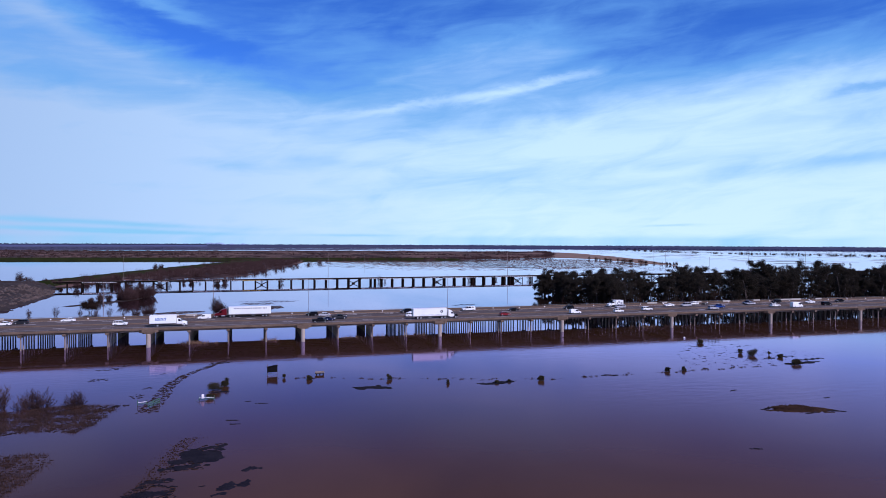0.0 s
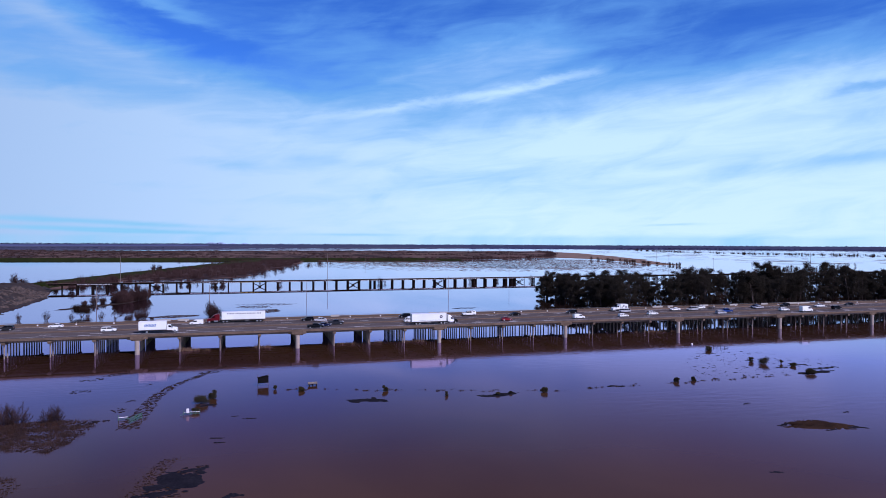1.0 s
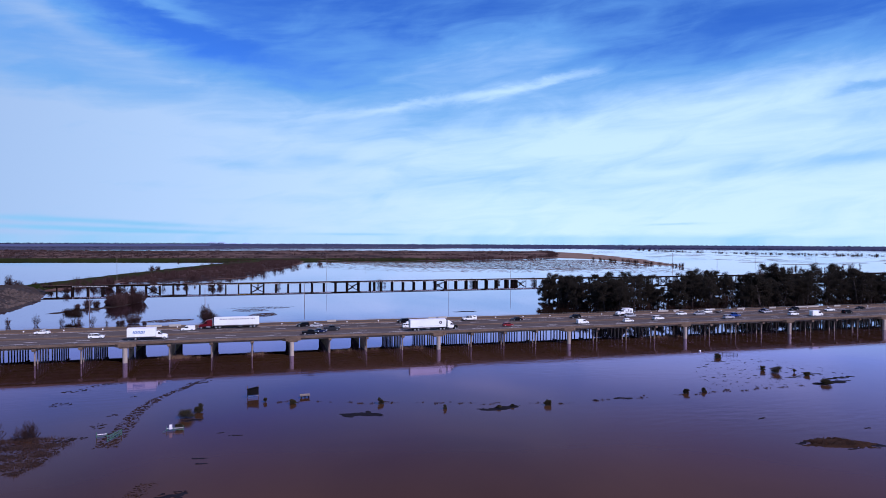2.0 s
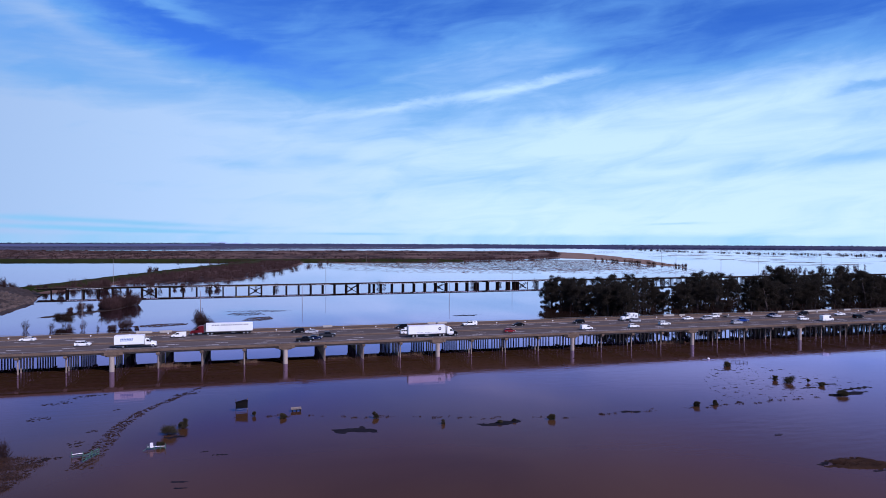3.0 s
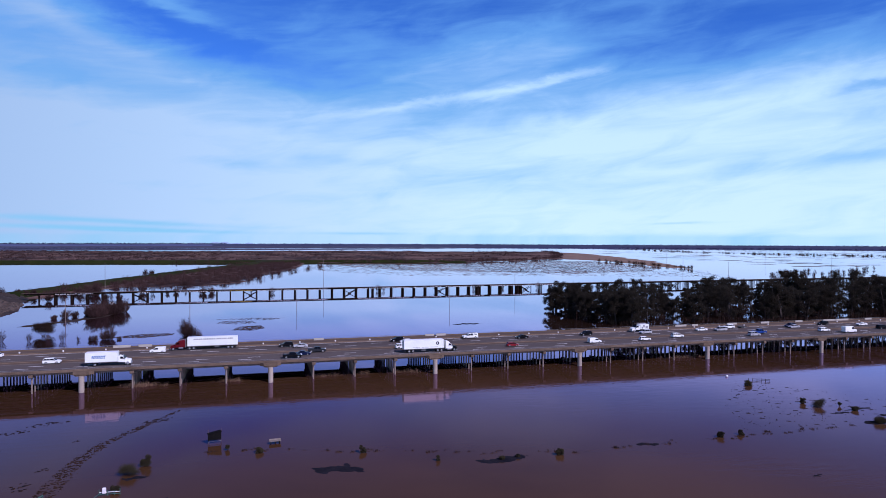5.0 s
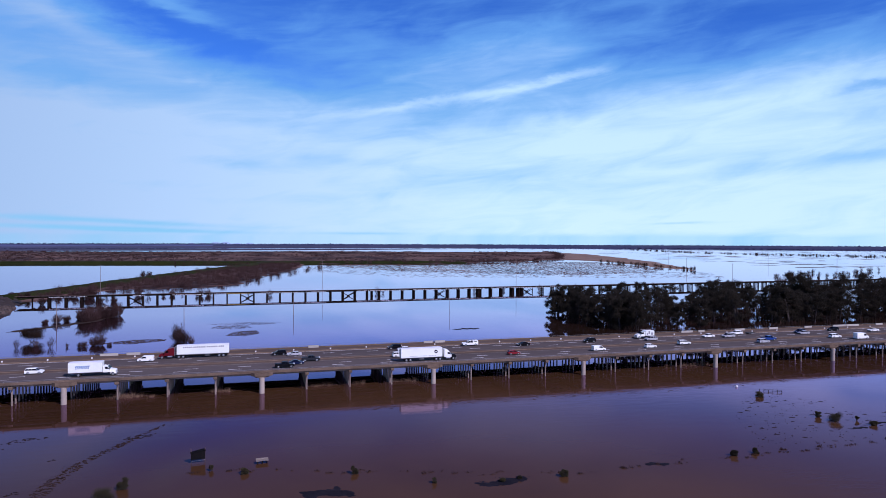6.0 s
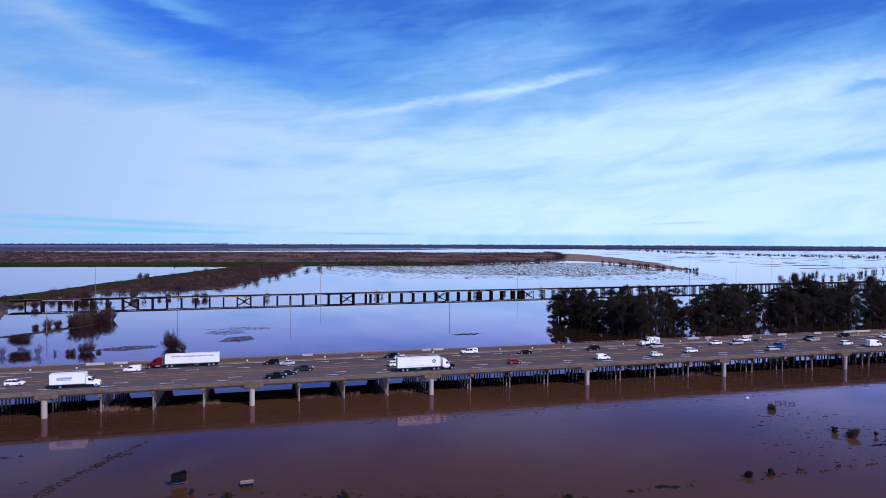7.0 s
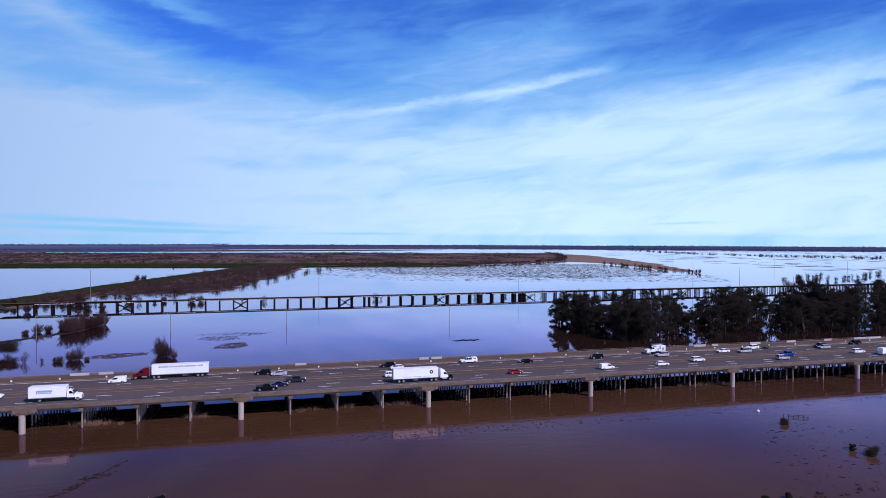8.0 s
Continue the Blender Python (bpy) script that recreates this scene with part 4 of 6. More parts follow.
places = [(117.5, 161, 0, 1.0), (137, 172, 1, 0.98), (134, 150, 2, 1.0), (131, 128, 3, 1.0), (130, 104, 4, 1.0), (140, 186, 5, 1.0), (131, 176, 1, 0.95), (130, 160, 3, 0.95), (212, 150, 4, 1.15), (284, 150, 2, 1.32), (287, 156, 0, 1.3), (314, 150, 4, 1.28), (340, 150, 1, 1.42), (356, 150, 5, 1.4),
          (118.5, 162, 5, 1.05), (116.5, 160, 3, 1.0), (116.5, 134, 1, 0.95), (117, 122, 0, 0.75), (119, 139, 4, 0.85), (121, 124, 5, 1.05), (117, 118, 3, 0.9), (124, 110, 2, 0.9), (123, 98, 1, 0.95), (128, 92, 4, 0.8), (127, 144, 0, 0.95)]
x = 139.0
GLADES = ((35.0, 0.38), (36.6, 0.3), (40.6, 0.52), (46.6, 0.5), (48.4, 0.42), (52.5, 0.5))   # thin lanes through the grove
while x < 560:
    grow = 0.95 + 0.04 * min(1, max(0, (x - 220) / 160)) + 0.10 * math.sin(x * 0.09) * (x > 190)
    for row in range(4):
        tx, ty = x - (10, 4, 0, 0)[row], 98 + row * 25
        bearing = math.degrees(math.atan2(tx + 55, ty + 205))
        if rng.random() < 0.87 and all(abs(bearing - g) > w for g, w in GLADES):
            size = (1.12, 1.08, 1.02, 1.04)[row]
            places.append((x + rng.uniform(-3, 3) - (10, 4, 0, 0)[row], 98 + row * 25 + rng.uniform(-7, 7), rng.randrange(6), size * grow * rng.uniform(0.85, 1.1)))
    x += rng.uniform(7.0, 9.5)
for i, (x, y, k, s) in enumerate(places):
    m = pose(x, y, 0, 0, 0, rng.uniform(0, 360))
    if i < 6:
        gums[i].matrix_basis = m
    else:
        c = copy_thing(gums[k], m)
        c.scale = (s, s, s)

# willow thicket along the levee, far scrub, reed tufts: uncountable


def thicket(name, spots, hmin, hmax, width, rods, material, label, category, seed, blade=0.3):
    """Upright tapering blades in tufts; spots: x, y, ground height."""
    rng = np.random.RandomState(seed)
    n = len(spots)
    p = np.repeat(np.array(spots, float), rods, 0)
    h = np.repeat(rng.uniform(hmin, hmax, n), rods) * rng.uniform(0.45, 1.0, n * rods)
    a = rng.uniform(0, 2 * np.pi, n * rods)
    r = np.abs(rng.normal(size=n * rods)) * width
    base = p + np.stack([np.cos(a) * r * 0.8, np.sin(a) * r * 0.8, -0.2 + 0 * a], 1)
    tip = base + np.stack([np.cos(a) * r * 0.3 + rng.normal(size=n * rods) * 0.13 * h, np.sin(a) * r * 0.3 + rng.normal(size=n * rods) * 0.13 * h, h], 1)
    ang = rng.uniform(0, np.pi, n * rods)
    w = np.stack([np.cos(ang), np.sin(ang), 0 * ang], 1) * blade * rng.uniform(0.5, 1.2, (n * rods, 1))
    v = np.stack([base - w / 2, base + w / 2, base * 0.35 + tip * 0.65 + w * 0.7, tip, base * 0.4 + tip * 0.6 - w * 0.7], 1).reshape(-1, 3)
    i = np.arange(n * rods)[:, None] * 5
    f = (i + np.array([[0, 1, 2, 3, 4]])).tolist()
    ob = mesh_ob(name, v.tolist(), f, material)
    return tagged(ob, label, category, kind="stuff")


def scatter(outline, count, seed, margin=0.0):
    rng = np.random.RandomState(seed)
    xs, ys = [p[0] for p in outline], [p[1] for p in outline]
    out = []
    while len(out) < count:
        x, y = rng.uniform(min(xs), max(xs), 2000), rng.uniform(min(ys), max(ys), 2000)
        ok = inside(x, y, outline) > margin
        out += list(zip(x[ok], y[ok]))
    return out[:count]


UNDERGROWTH = [(109, 140), (114, 104), (124, 84), (560, 84), (560, 190), (140, 190)]
THICKET = [(-225, 345), (-214, 420), (-186, 540), (-150, 690), (-92, 915), (-40, 1010), (16, 1020), (4, 850), (-44, 655), (-82, 462), (-112, 436), (-165, 430), (-190, 360)]
thicket("undergrowth", [(x, y, 0) for x, y in scatter(UNDERGROWTH, 900, 9) ], 1.0, 4.0, 2.2, 18, DARK_TWIG, "dark brush between the gum trees", "undergrowth", 40, 0.22)
thicket("willow_thicket", [(x, y, 0.3) for x, y in scatter(THICKET, 700, 1)] + [(x, y, 0) for x, y in ((-66 + 8 * i + 5 * math.sin(i * 2.2), 520 + 26 * i + 20 * math.sin(i * 4.1)) for i in range(17))], 2.0, 7.5, 3.0, 90, TWIG, "dense leafless willow thicket along the levee", "thicket", 41, 0.10)
rng3 = random.Random(17)
for i in range(20):   # a broken hedge of willows behind the trestle's west end
    shrub(rng3.choice((0, 1, 2, 4, 5)), -200 + 115 * rng3.random() ** 1.3, 338 + 30 * rng3.random(), rng3.uniform(0.7, 1.5), 0.1, "leafless willow behind the railway trestle", "willows behind the trestle")
spots = [(x, y, 1.2) for x, y in scatter(MARSHLAND, 6500, 2, 15) if x < -150 or math.sin(x * 0.021 + 1.7 * math.sin(y * 0.009)) + math.sin(y * 0.017 + x * 0.006) > 0.1] + [(x, y, 1.0) for x, y in ((-200 + 7.5 * i + 9 * math.sin(i * 3.3), 1040 - 18 * math.sin(i * 0.11) + 14 * math.sin(i * 5.1)) for i in range(95))]
thicket("marsh_scrub", spots, 1.2, 5.5, 5.0, 18, TWIG, "brown bare scrub dotted over the marsh", "scrub", 43, 0.4)
edge_spots = []
for (ax, ay), (bx, by) in zip(MARSHLAND[4:11], MARSHLAND[5:12]):
    n = int(math.hypot(bx - ax, by - ay) / 7)
    edge_spots += [(ax + (bx - ax) * i / n + rng.uniform(-9, 9), ay + (by - ay) * i / n + rng.uniform(0, 34), 1.0) for i in range(n)]
thicket("marsh_scrub", edge_spots, 2.5, 8.0, 5.0, 30, TWIG, "brown bare scrub on the marsh shore", "scrub", 44, 0.4)
spit_spots = [(612 - 3 * i * 0.35 + rng.uniform(-6, 6), 1000 - 9.5 * i + rng.uniform(-3, 3), 0.4) for i in range(38)] + [(560 + 14 * i + rng.uniform(-6, 6), 470 + 8 * i + rng.uniform(-6, 6), 0) for i in range(9)]
thicket("willow_clump", [s for s in spit_spots if rng.random() < 0.8], 4.0, 8.5, 2.4, 46, DARK_TWIG, "row of bare willows standing in the flood", "thicket", 45, 0.24)
row_spots = []
for i in range(150):
    f = i / 150
    if math.sin(i * 0.9) + math.sin(i * 2.3) > -0.4:
        row_spots.append((1640 - 160 * math.sin(f * 3.14) + 30 * rng.uniform(-1, 1), 1180 + 1350 * f ** 1.3, 0))
thicket("willow_clump", row_spots + [(1500 + 9 * i, 1640 - 13 * i + rng.uniform(-8, 8), 0) for i in range(26)], 3, 7.0, 4, 26, DARK_TWIG, "far row of bare trees in the flood", "thicket", 46, 0.5)
for i in range(30):
    shrub(rng.choice((0, 4, 5, 4)), 470 + 12.5 * i + rng.uniform(-6, 6), 372 + 7 * i + rng.uniform(-10, 10), rng.uniform(1.0, 1.7), 0.0, "bare scrub along the railway line", "scrub along the railway")

# far woods round the horizon, and pale hills, with haze in their colours
rng2 = np.random.RandomState(51)
ang = np.radians(np.linspace(-62, 80, 4200)) + rng2.normal(size=4200) * 0.001
dist = 4380 + 70 * np.sin(ang * 9) + rng2.uniform(-60, 60, 4200)
cs = np.stack([dist * np.sin(ang), dist * np.cos(ang) - 200, rng2.uniform(7, 13, 4200) + 3.5 * (ang < -0.06)], 1)
tall = 6.5 + 3.0 * (ang < -0.05) + 3.0 * np.sin(ang * 23) + 2.0 * np.sin(ang * 61 + 1)
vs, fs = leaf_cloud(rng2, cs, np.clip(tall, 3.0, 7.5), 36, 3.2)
tagged(mesh_ob("far_woods", vs, fs, HAZY_WOOD), "dark line of woods on the horizon", "woods", kind="stuff")
for seed, d0, a0, a1, h in ((61, 3300, -50, -8, 4.0), (62, 3700, 30, 70, 4.5)):
    r3 = np.random.RandomState(seed)
    a = np.radians(r3.uniform(a0, a1, 420))
    d = d0 + 60 * np.sin(a * 13) + r3.uniform(-30, 30, 420)
    vs, fs = leaf_cloud(r3, np.stack([d * np.sin(a), d * np.cos(a) - 200, r3.uniform(0.0, 2.0, 420)], 1), np.full(420, h), 16, 4.0)
    tagged(mesh_ob("far_woods", vs, fs, HAZY_WOOD), "thin line of far trees on a bank", "woods", kind="stuff")
for first, last, rise, back, material, label in ((0, 116, 11.0, 0, HAZY_LAND, "hazy blue-grey flat land on the horizon"), (0, 116, 15.0, 120, HAZY_WOOD, "dark wooded rise on the horizon"), (115, 285, 12.5, 0, HAZY_WOOD, "low dark shore on the horizon")):
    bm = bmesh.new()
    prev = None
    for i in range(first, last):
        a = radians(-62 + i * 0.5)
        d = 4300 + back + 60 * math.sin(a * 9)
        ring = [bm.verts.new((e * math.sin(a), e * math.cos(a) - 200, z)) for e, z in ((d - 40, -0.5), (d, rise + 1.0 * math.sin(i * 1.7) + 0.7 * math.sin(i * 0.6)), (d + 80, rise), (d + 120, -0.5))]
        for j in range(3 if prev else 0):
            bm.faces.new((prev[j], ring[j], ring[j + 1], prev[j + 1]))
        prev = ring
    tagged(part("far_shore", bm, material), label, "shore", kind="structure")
bm = bmesh.new()
prev = None
for i in range(61):
    a = radians(-12 + i * 0.28)
    f = i / 60
    h = 9 + 8 * math.exp(-((f - 0.55) / 0.12) ** 2) + 8 * math.exp(-((f - 0.42) / 0.10) ** 2) + 4 * math.sin(i * 1.9) + 3 * math.sin(i * 0.7)
    h *= math.sin(math.pi * f) ** 0.5
    lo, hi = bm.verts.new((4560 * math.sin(a), 4560 * math.cos(a) - 150, -3)), bm.verts.new((4610 * math.sin(a), 4610 * math.cos(a) - 150, max(2, h)))
    if prev:
        bm.faces.new((prev[0], lo, hi, prev[1]))
    prev = (lo, hi)
tagged(part("backdrop", bm, HAZY_HILL), "pale blue hills in the far haze", "hills", kind="structure")

# ---- floating mats, mud, reeds ----


def mat_patch(x, y, length, width, turn, seed, material=FLOAT, name="floating_mat", label="dark flat mat of floating weed", h=0.06, ragged=0.45):
    """A thin raft with an uneven, broken rim."""
    c, q = math.cos(radians(turn)), math.sin(radians(turn))
    ring = [(0.5 * length * math.cos(a), 0.5 * width * math.sin(a)) for a in (2 * math.pi * i / 20 for i in range(20))]
    outline = [(x + u * c - v * q, y + u * q + v * c) for u, v in ring]
    small = min(length, width)
    ob = land(name, outline, max(0.12, min(length / 36, small / 6)), h, h / (0.22 * small), material, 0.02, ragged * small, small * 1.6, seed, bumps=1.0)
    ob["kind"] = "thing"
    return tagged(ob, label, "floating weed", "floating mats on the flood")


for i, (x, y, l, w, t) in enumerate((
        (-39.8, -79.8, 9, 3.6, -3), (-9, -82.6, 8.5, 3.0, 0), (-5.5, -82.2, 5, 1.8, 5), (24.4, -81.6, 5.0, 1.5, -12), (90, -80.5, 15, 3.4, 4), (98, -76, 12, 1.8, 10), (86, -72, 6, 1.2, 0), (93, -70, 9, 1.4, 6),
        (-76, -75, 4.4, 1.4, 5), (-77.3, -122.5, 7.0, 6.5, 30), (-77, -121.5, 6.5, 2.6, 14), (-78.5, -125, 6.0, 2.4, 8), (-79.6, -128.4, 6.2, 2.0, 6), (-75.0, -118.8, 4.5, 1.6, 18), (-82.5, -134, 4.2, 1.6, 5), (-83, -139.0, 7.0, 2.2, 8), (-71, -138.8, 3.8, 3.2, 40), (-73.2, -141.5, 2.2, 1.0, 20), (-68.8, -131.9, 3.0, 1.5, 10),
        (-69.6, -86.3, 1.9, 0.5, 0), (-66.6, -88.9, 3.0, 0.6, -8), (-72.6, -101.6, 3.2, 0.7, -8), (-72.0, -104.6, 2.4, 0.6, -5), (16.1, -145, 2.2, 0.8, -20), (-75.7, -137.7, 1.0, 0.4, 0), (48, 117, 15, 4.5, 2),
        (44, -106, 2.2, 0.7, 15), (60, -118, 2, 0.6, 0), (38.5, -122.6, 4.0, 1.0, 15), (51.5, -128.0, 4.5, 1.3, -25), (45, -128.2, 3.0, 0.7, 0))):
    mat_patch(x, y, l, w, t, 100 + i)
land("island", [(38.0, -123.5), (43.5, -120.6), (48.5, -121.8), (52.0, -127.0), (50.0, -128.6), (44.0, -127.2)], 0.3, 0.2, 0.2, STRAW, 0.06, 1.1, 4, 71, "small hump of drowned brown grass", "grass hump", 1.5)
land("mud_spit", [(-170, 157), (-160, 171), (-149, 184), (-141, 212), (-134, 218), (-135, 198), (-143.5, 182), (-155, 167), (-163, 158)], 0.9, 0.28, 0.2, MUD, 0.1, 1.5, 12, 72, "narrow dark spit of mud with bushes", "mud bank", 4)
NEAR_BANK = [(-135, -84), (-118, -83), (-107, -79.5), (-97, -82.5), (-96.5, -87), (-98.5, -98), (-100.5, -103), (-108, -100.5), (-113.5, -102), (-135, -103)]
LOW_BANK = [(-135, -113), (-109, -113.8), (-102, -115.5), (-100, -119.5), (-101, -130), (-103, -136), (-106, -146), (-135, -150)]
island_grass = scatter([(39.5, -123.4), (43.5, -121.3), (48.0, -122.3), (51.0, -126.8), (44.0, -126.5)], 500, 6)
thicket("dead_grass", [(x, y, 0.15) for x, y in island_grass], 0.15, 0.5, 0.5, 10, STRAW, "dark dead grass on a small hump", "dead grass", 79, 0.04)


def clumped(outline, count, seed, bare):
    """Places within an outline, thinned into streaky clumps with water between."""
    p = np.array(scatter(outline, count, seed))
    x, y = p[:, 0], p[:, 1]
    dense = sines(x * 0.55, y, 5.0, seed + 30) + 0.6 * sines(x, y, 1.7, seed + 31) + 0.05 * np.clip(inside(x, y, outline), 0, 6)
    return [(a, b, 0.0) for a, b in p[dense > bare].tolist()]


thicket("dead_grass", clumped(NEAR_BANK, 9000, 3, 0.02) + clumped(LOW_BANK, 9000, 4, -0.10), 0.15, 0.75, 0.75, 16, BANK_GRASS, "flattened dead grass on drowned banks", "dead grass", 75, 0.026)
TRACK = [(-73.7, -26.6), (-77.5, -34.5), (-80.6, -41.0), (-86.2, -53.1), (-88.4, -64.2), (-89.0, -77.3), (-89.9, -90.8)]
SMEARS = [(-101.7, -32.5, 9.0, 3.0, 34), (-107.4, -38.4, 8.0, 3.0, 26), (-106.7, -52.8, 6.0, 4.0, 26), (-93.1, -66.1, 4.0, 1.2, 10), (-94.2, -75.0, 4.0, 5.0, 20), (-97.5, -83.9, 7.0, 2.2, 46), (-77.4, -35.5, 7.5, 3.0, 34), (-91.7, -48.4, 1.8, 1.2, 6)]
TRACK2 = [(-79.5, -112), (-80.8, -117), (-82, -125), (-83.2, -133), (-85.5, -141)]
spots = []
for line, n, w in ((TRACK, 420, 0.9), (TRACK2, 500, 1.3)):
    for i in range(n):
        f = rng.random() * (len(line) - 1)
        a, b = line[int(f)], line[int(f) + 1]
        g = f - int(f)
        spots.append((a[0] + (b[0] - a[0]) * g + rng.gauss(0, w), a[1] + (b[1] - a[1]) * g + rng.gauss(0, 0.5), 0))
fence = []
for i in range(64):   # drowned fence line: low tufts in loose groups
    f = (i + rng.random()) / 64
    if math.sin(i * 1.9) + math.sin(i * 0.7) < -0.7:
        continue
    cx, cy = -66 + 152 * f, -61.5 - 21 * min(1, f * 2.0) + 3 * max(0, f - 0.5) + rng.gauss(0, 0.7)
    fence += [(cx + rng.gauss(0, 0.65), cy + rng.gauss(0, 0.25), 0) for _ in range(rng.randrange(2, 9))]
thicket("drowned_weeds", fence, 0.15, 0.6, 0.32, 26, BANK_GRASS, "dead weeds along a drowned fence line", "dead weeds", 78, 0.045)
thicket("drowned_weeds", spots, 0.10, 0.42, 0.7, 10, STRAW, "dead weeds poking out along drowned tracks", "dead weeds", 76, 0.045)
thicket("reeds", [(x, y, 0) for x, y in [(-88 + rng.gauss(0, 2.6), 5.0 + rng.gauss(0, 0.8)) for _ in range(46)] + [(-62 + rng.gauss(0, 3.0), 5.5 + rng.gauss(0, 0.7)) for _ in range(16)] + [(-28 + rng.gauss(0, 4), 5.5 + rng.gauss(0, 0.8)) for _ in range(12)] + [(-8 + rng.gauss(0, 3), 5 + rng.gauss(0, 0.8)) for _ in range(12)] + [(95 + rng.gauss(0, 4), 5 + rng.gauss(0, 0.8)) for _ in range(22)]],
        0.3, 2.1, 1.0, 44, TAN_REEDS, "dry tan reeds beside the bridge piles", "reeds", 77, 0.03)


def raft_field(name, outline, count, lmin, lmax, material, label, seed, thin=1.0, turn=0.0):
    """Many thin ragged rafts of drifted reed in one sheet of open water."""
    r = random.Random(seed)
    vs, fs = [], []
    for x, y in scatter(outline, count, seed):
        l = r.uniform(lmin, lmax)
        w = l * r.uniform(0.18, 0.5) * thin
        o = len(vs)
        n = 10
        t0 = r.gauss(turn, 0.25)
        for z, s in ((-0.03, 1.0), (0.06, 0.9)):
            for i in range(n):
                t = 2 * math.pi * i / n
                k = s * r.uniform(0.3, 1.25)
                px, py = 0.5 * l * k * math.cos(t), 0.5 * w * k * math.sin(t)
                vs.append((x + px * math.cos(t0) - py * math.sin(t0), y + px * math.sin(t0) + py * math.cos(t0), z))
        fs.extend((o + i, o + (i + 1) % n, o + n + (i + 1) % n, o + n + i) for i in range(n))
        fs.append(tuple(range(o + n, o + 2 * n)))
    return tagged(mesh_ob(name, vs, fs, material), label, "floating weed", kind="stuff")


raft_field("drifted_reeds", [(40, 960), (140, 700), (330, 560), (470, 600), (560, 700), (600, 1000), (470, 1040), (300, 960), (150, 990)], 15000, 1.2, 6.0, MARSH, "drifted brown reed rafts on shining water", 81)
raft_field("drifted_reeds", [(20, 900), (20, 700), (120, 560), (480, 460), (560, 600), (300, 640), (140, 800)], 1500, 1.5, 8, MARSH, "drifted brown reed rafts on shining water", 82)
raft_field("drifted_reeds", [(700, 700), (1500, 500), (2600, 1100), (2000, 2300), (1100, 2000), (900, 1300)], 420, 14, 80, MARSH, "far drifted reed rafts on shining water", 83)
for n, bank in enumerate((NEAR_BANK, LOW_BANK)):
    raft_field("drowned_grass", bank, 1900, 0.12, 0.9, SODDEN, "torn mats of dead grass awash on a drowned bank", 97 + n)
raft_field("drifted_weed", [(62, -58), (84, -36), (98, -44), (112, -70), (80, -80), (50, -79)], 280, 0.06, 0.42, FLOAT, "dark scraps of floating weed", 84)
raft_field("drifted_weed", [(62, -58), (84, -36), (98, -44), (112, -70), (80, -80), (50, -79)], 60, 0.4, 1.8, FLOAT, "thin streaks of floating weed", 94, 0.6, -0.4)
raft_field("drifted_weed", [(-90, -10), (-20, -14), (130, -12), (130, -17), (-20, -20), (-90, -18)], 220, 0.2, 1.0, SODDEN, "scraps of drift along the bridge", 85)
for n, (outline, count) in enumerate((([(-118, 110), (-104, 106), (-92, 112), (-92, 118), (-106, 119)], 70), ([(-76, 150), (-64, 143), (-56, 147), (-58, 158), (-72, 160)], 30), ([(-67, 122), (-58, 118), (-52, 126), (-54, 138), (-64, 134)], 60), ([(-80, 166), (-50, 158), (-40, 166), (-60, 172)], 24), ([(-126, 270), (-108, 266), (-106, 274), (-122, 276)], 12))):
    raft_field("drifted_weed", outline, count * 11, 0.12, 0.95, BANK_GRASS, "brown broken raft of drifted weed", 90 + n)
raft_field("drifted_weed", [(-30, -21), (60, -22), (140, -20), (140, -25), (60, -28), (-30, -26)], 620, 0.12, 0.65, SODDEN, "brown drift line beside the bridge", 89)
raft_field("drifted_weed", [(-82.5, -130), (-76, -130), (-73, -117), (-77, -117)], 200, 0.2, 1.2, FLOAT, "dark torn fringe of floating weed", 95)
raft_field("drifted_weed", [(-87, -141), (-79, -141), (-80, -133), (-84, -133)], 120, 0.2, 1.2, FLOAT, "dark torn fringe of floating weed", 96)
for n, (x, y, l, w, count) in enumerate(SMEARS):
    c, q = math.cos(0.35), math.sin(0.35)
    ring = [(0.5 * l * math.cos(t), 0.5 * w * math.sin(t)) for t in (math.pi * k / 6 for k in range(12))]
    raft_field("drifted_weed", [(x + u * c - v * q, y + u * q + v * c) for u, v in ring], count, 0.15, 1.1, FLOAT, "dark torn streak of floating weed", 120 + n, 0.7, 0.3)


for n, (line, near, count) in enumerate(((TRACK, 2.1, 620), (TRACK2, 1.6, 420))):   # narrow at its far end
    far = 0.35 if n == 0 else 1.4
    wide = [far + (near - far) * k / (len(line) - 1) for k in range(len(line))]
    outline = [(x - w, y) for (x, y), w in zip(line, wide)] + [(x + w, y) for (x, y), w in zip(line[::-1], wide[::-1])]
    raft_field("drowned_track", outline, count, 0.12, 0.85 if n == 0 else 0.4, SODDEN, "brown grass showing through along a drowned track", 87 + n, 0.45)


def round_bush(x, y, r, h, seed, label="small olive-green bush standing in the flood", material=None, per=900, leaf=0.11, lift=0.0):
    b = thing("bush", x, y, 0, 0, label, "bush", "bushes in the flood")
    rr, rn = np.random.RandomState(seed), random.Random(seed)
    bm = bmesh.new()
    for i in range(5):
        t = rn.uniform(0, 6.28)
        tube(bm, (0.1 * math.cos(t), 0.1 * math.sin(t), -0.6), (r * 0.5 * math.cos(t), r * 0.5 * math.sin(t), h * 0.6 + lift), 0.05 + 0.05 * lift, 0.02, 5)
    part("stem", bm, BARK, b)
    cs = [(rn.uniform(-0.6, 0.6) * r, rn.uniform(-0.6, 0.6) * r, lift + h * rn.uniform(0.12, 0.8)) for _ in range(14)]
    vs, fs = leaf_cloud(rr, cs, [min(r, h) * 0.46] * 14, per, leaf)
    mesh_ob("foliage", vs, fs, material or OLIVE, b)
    return b


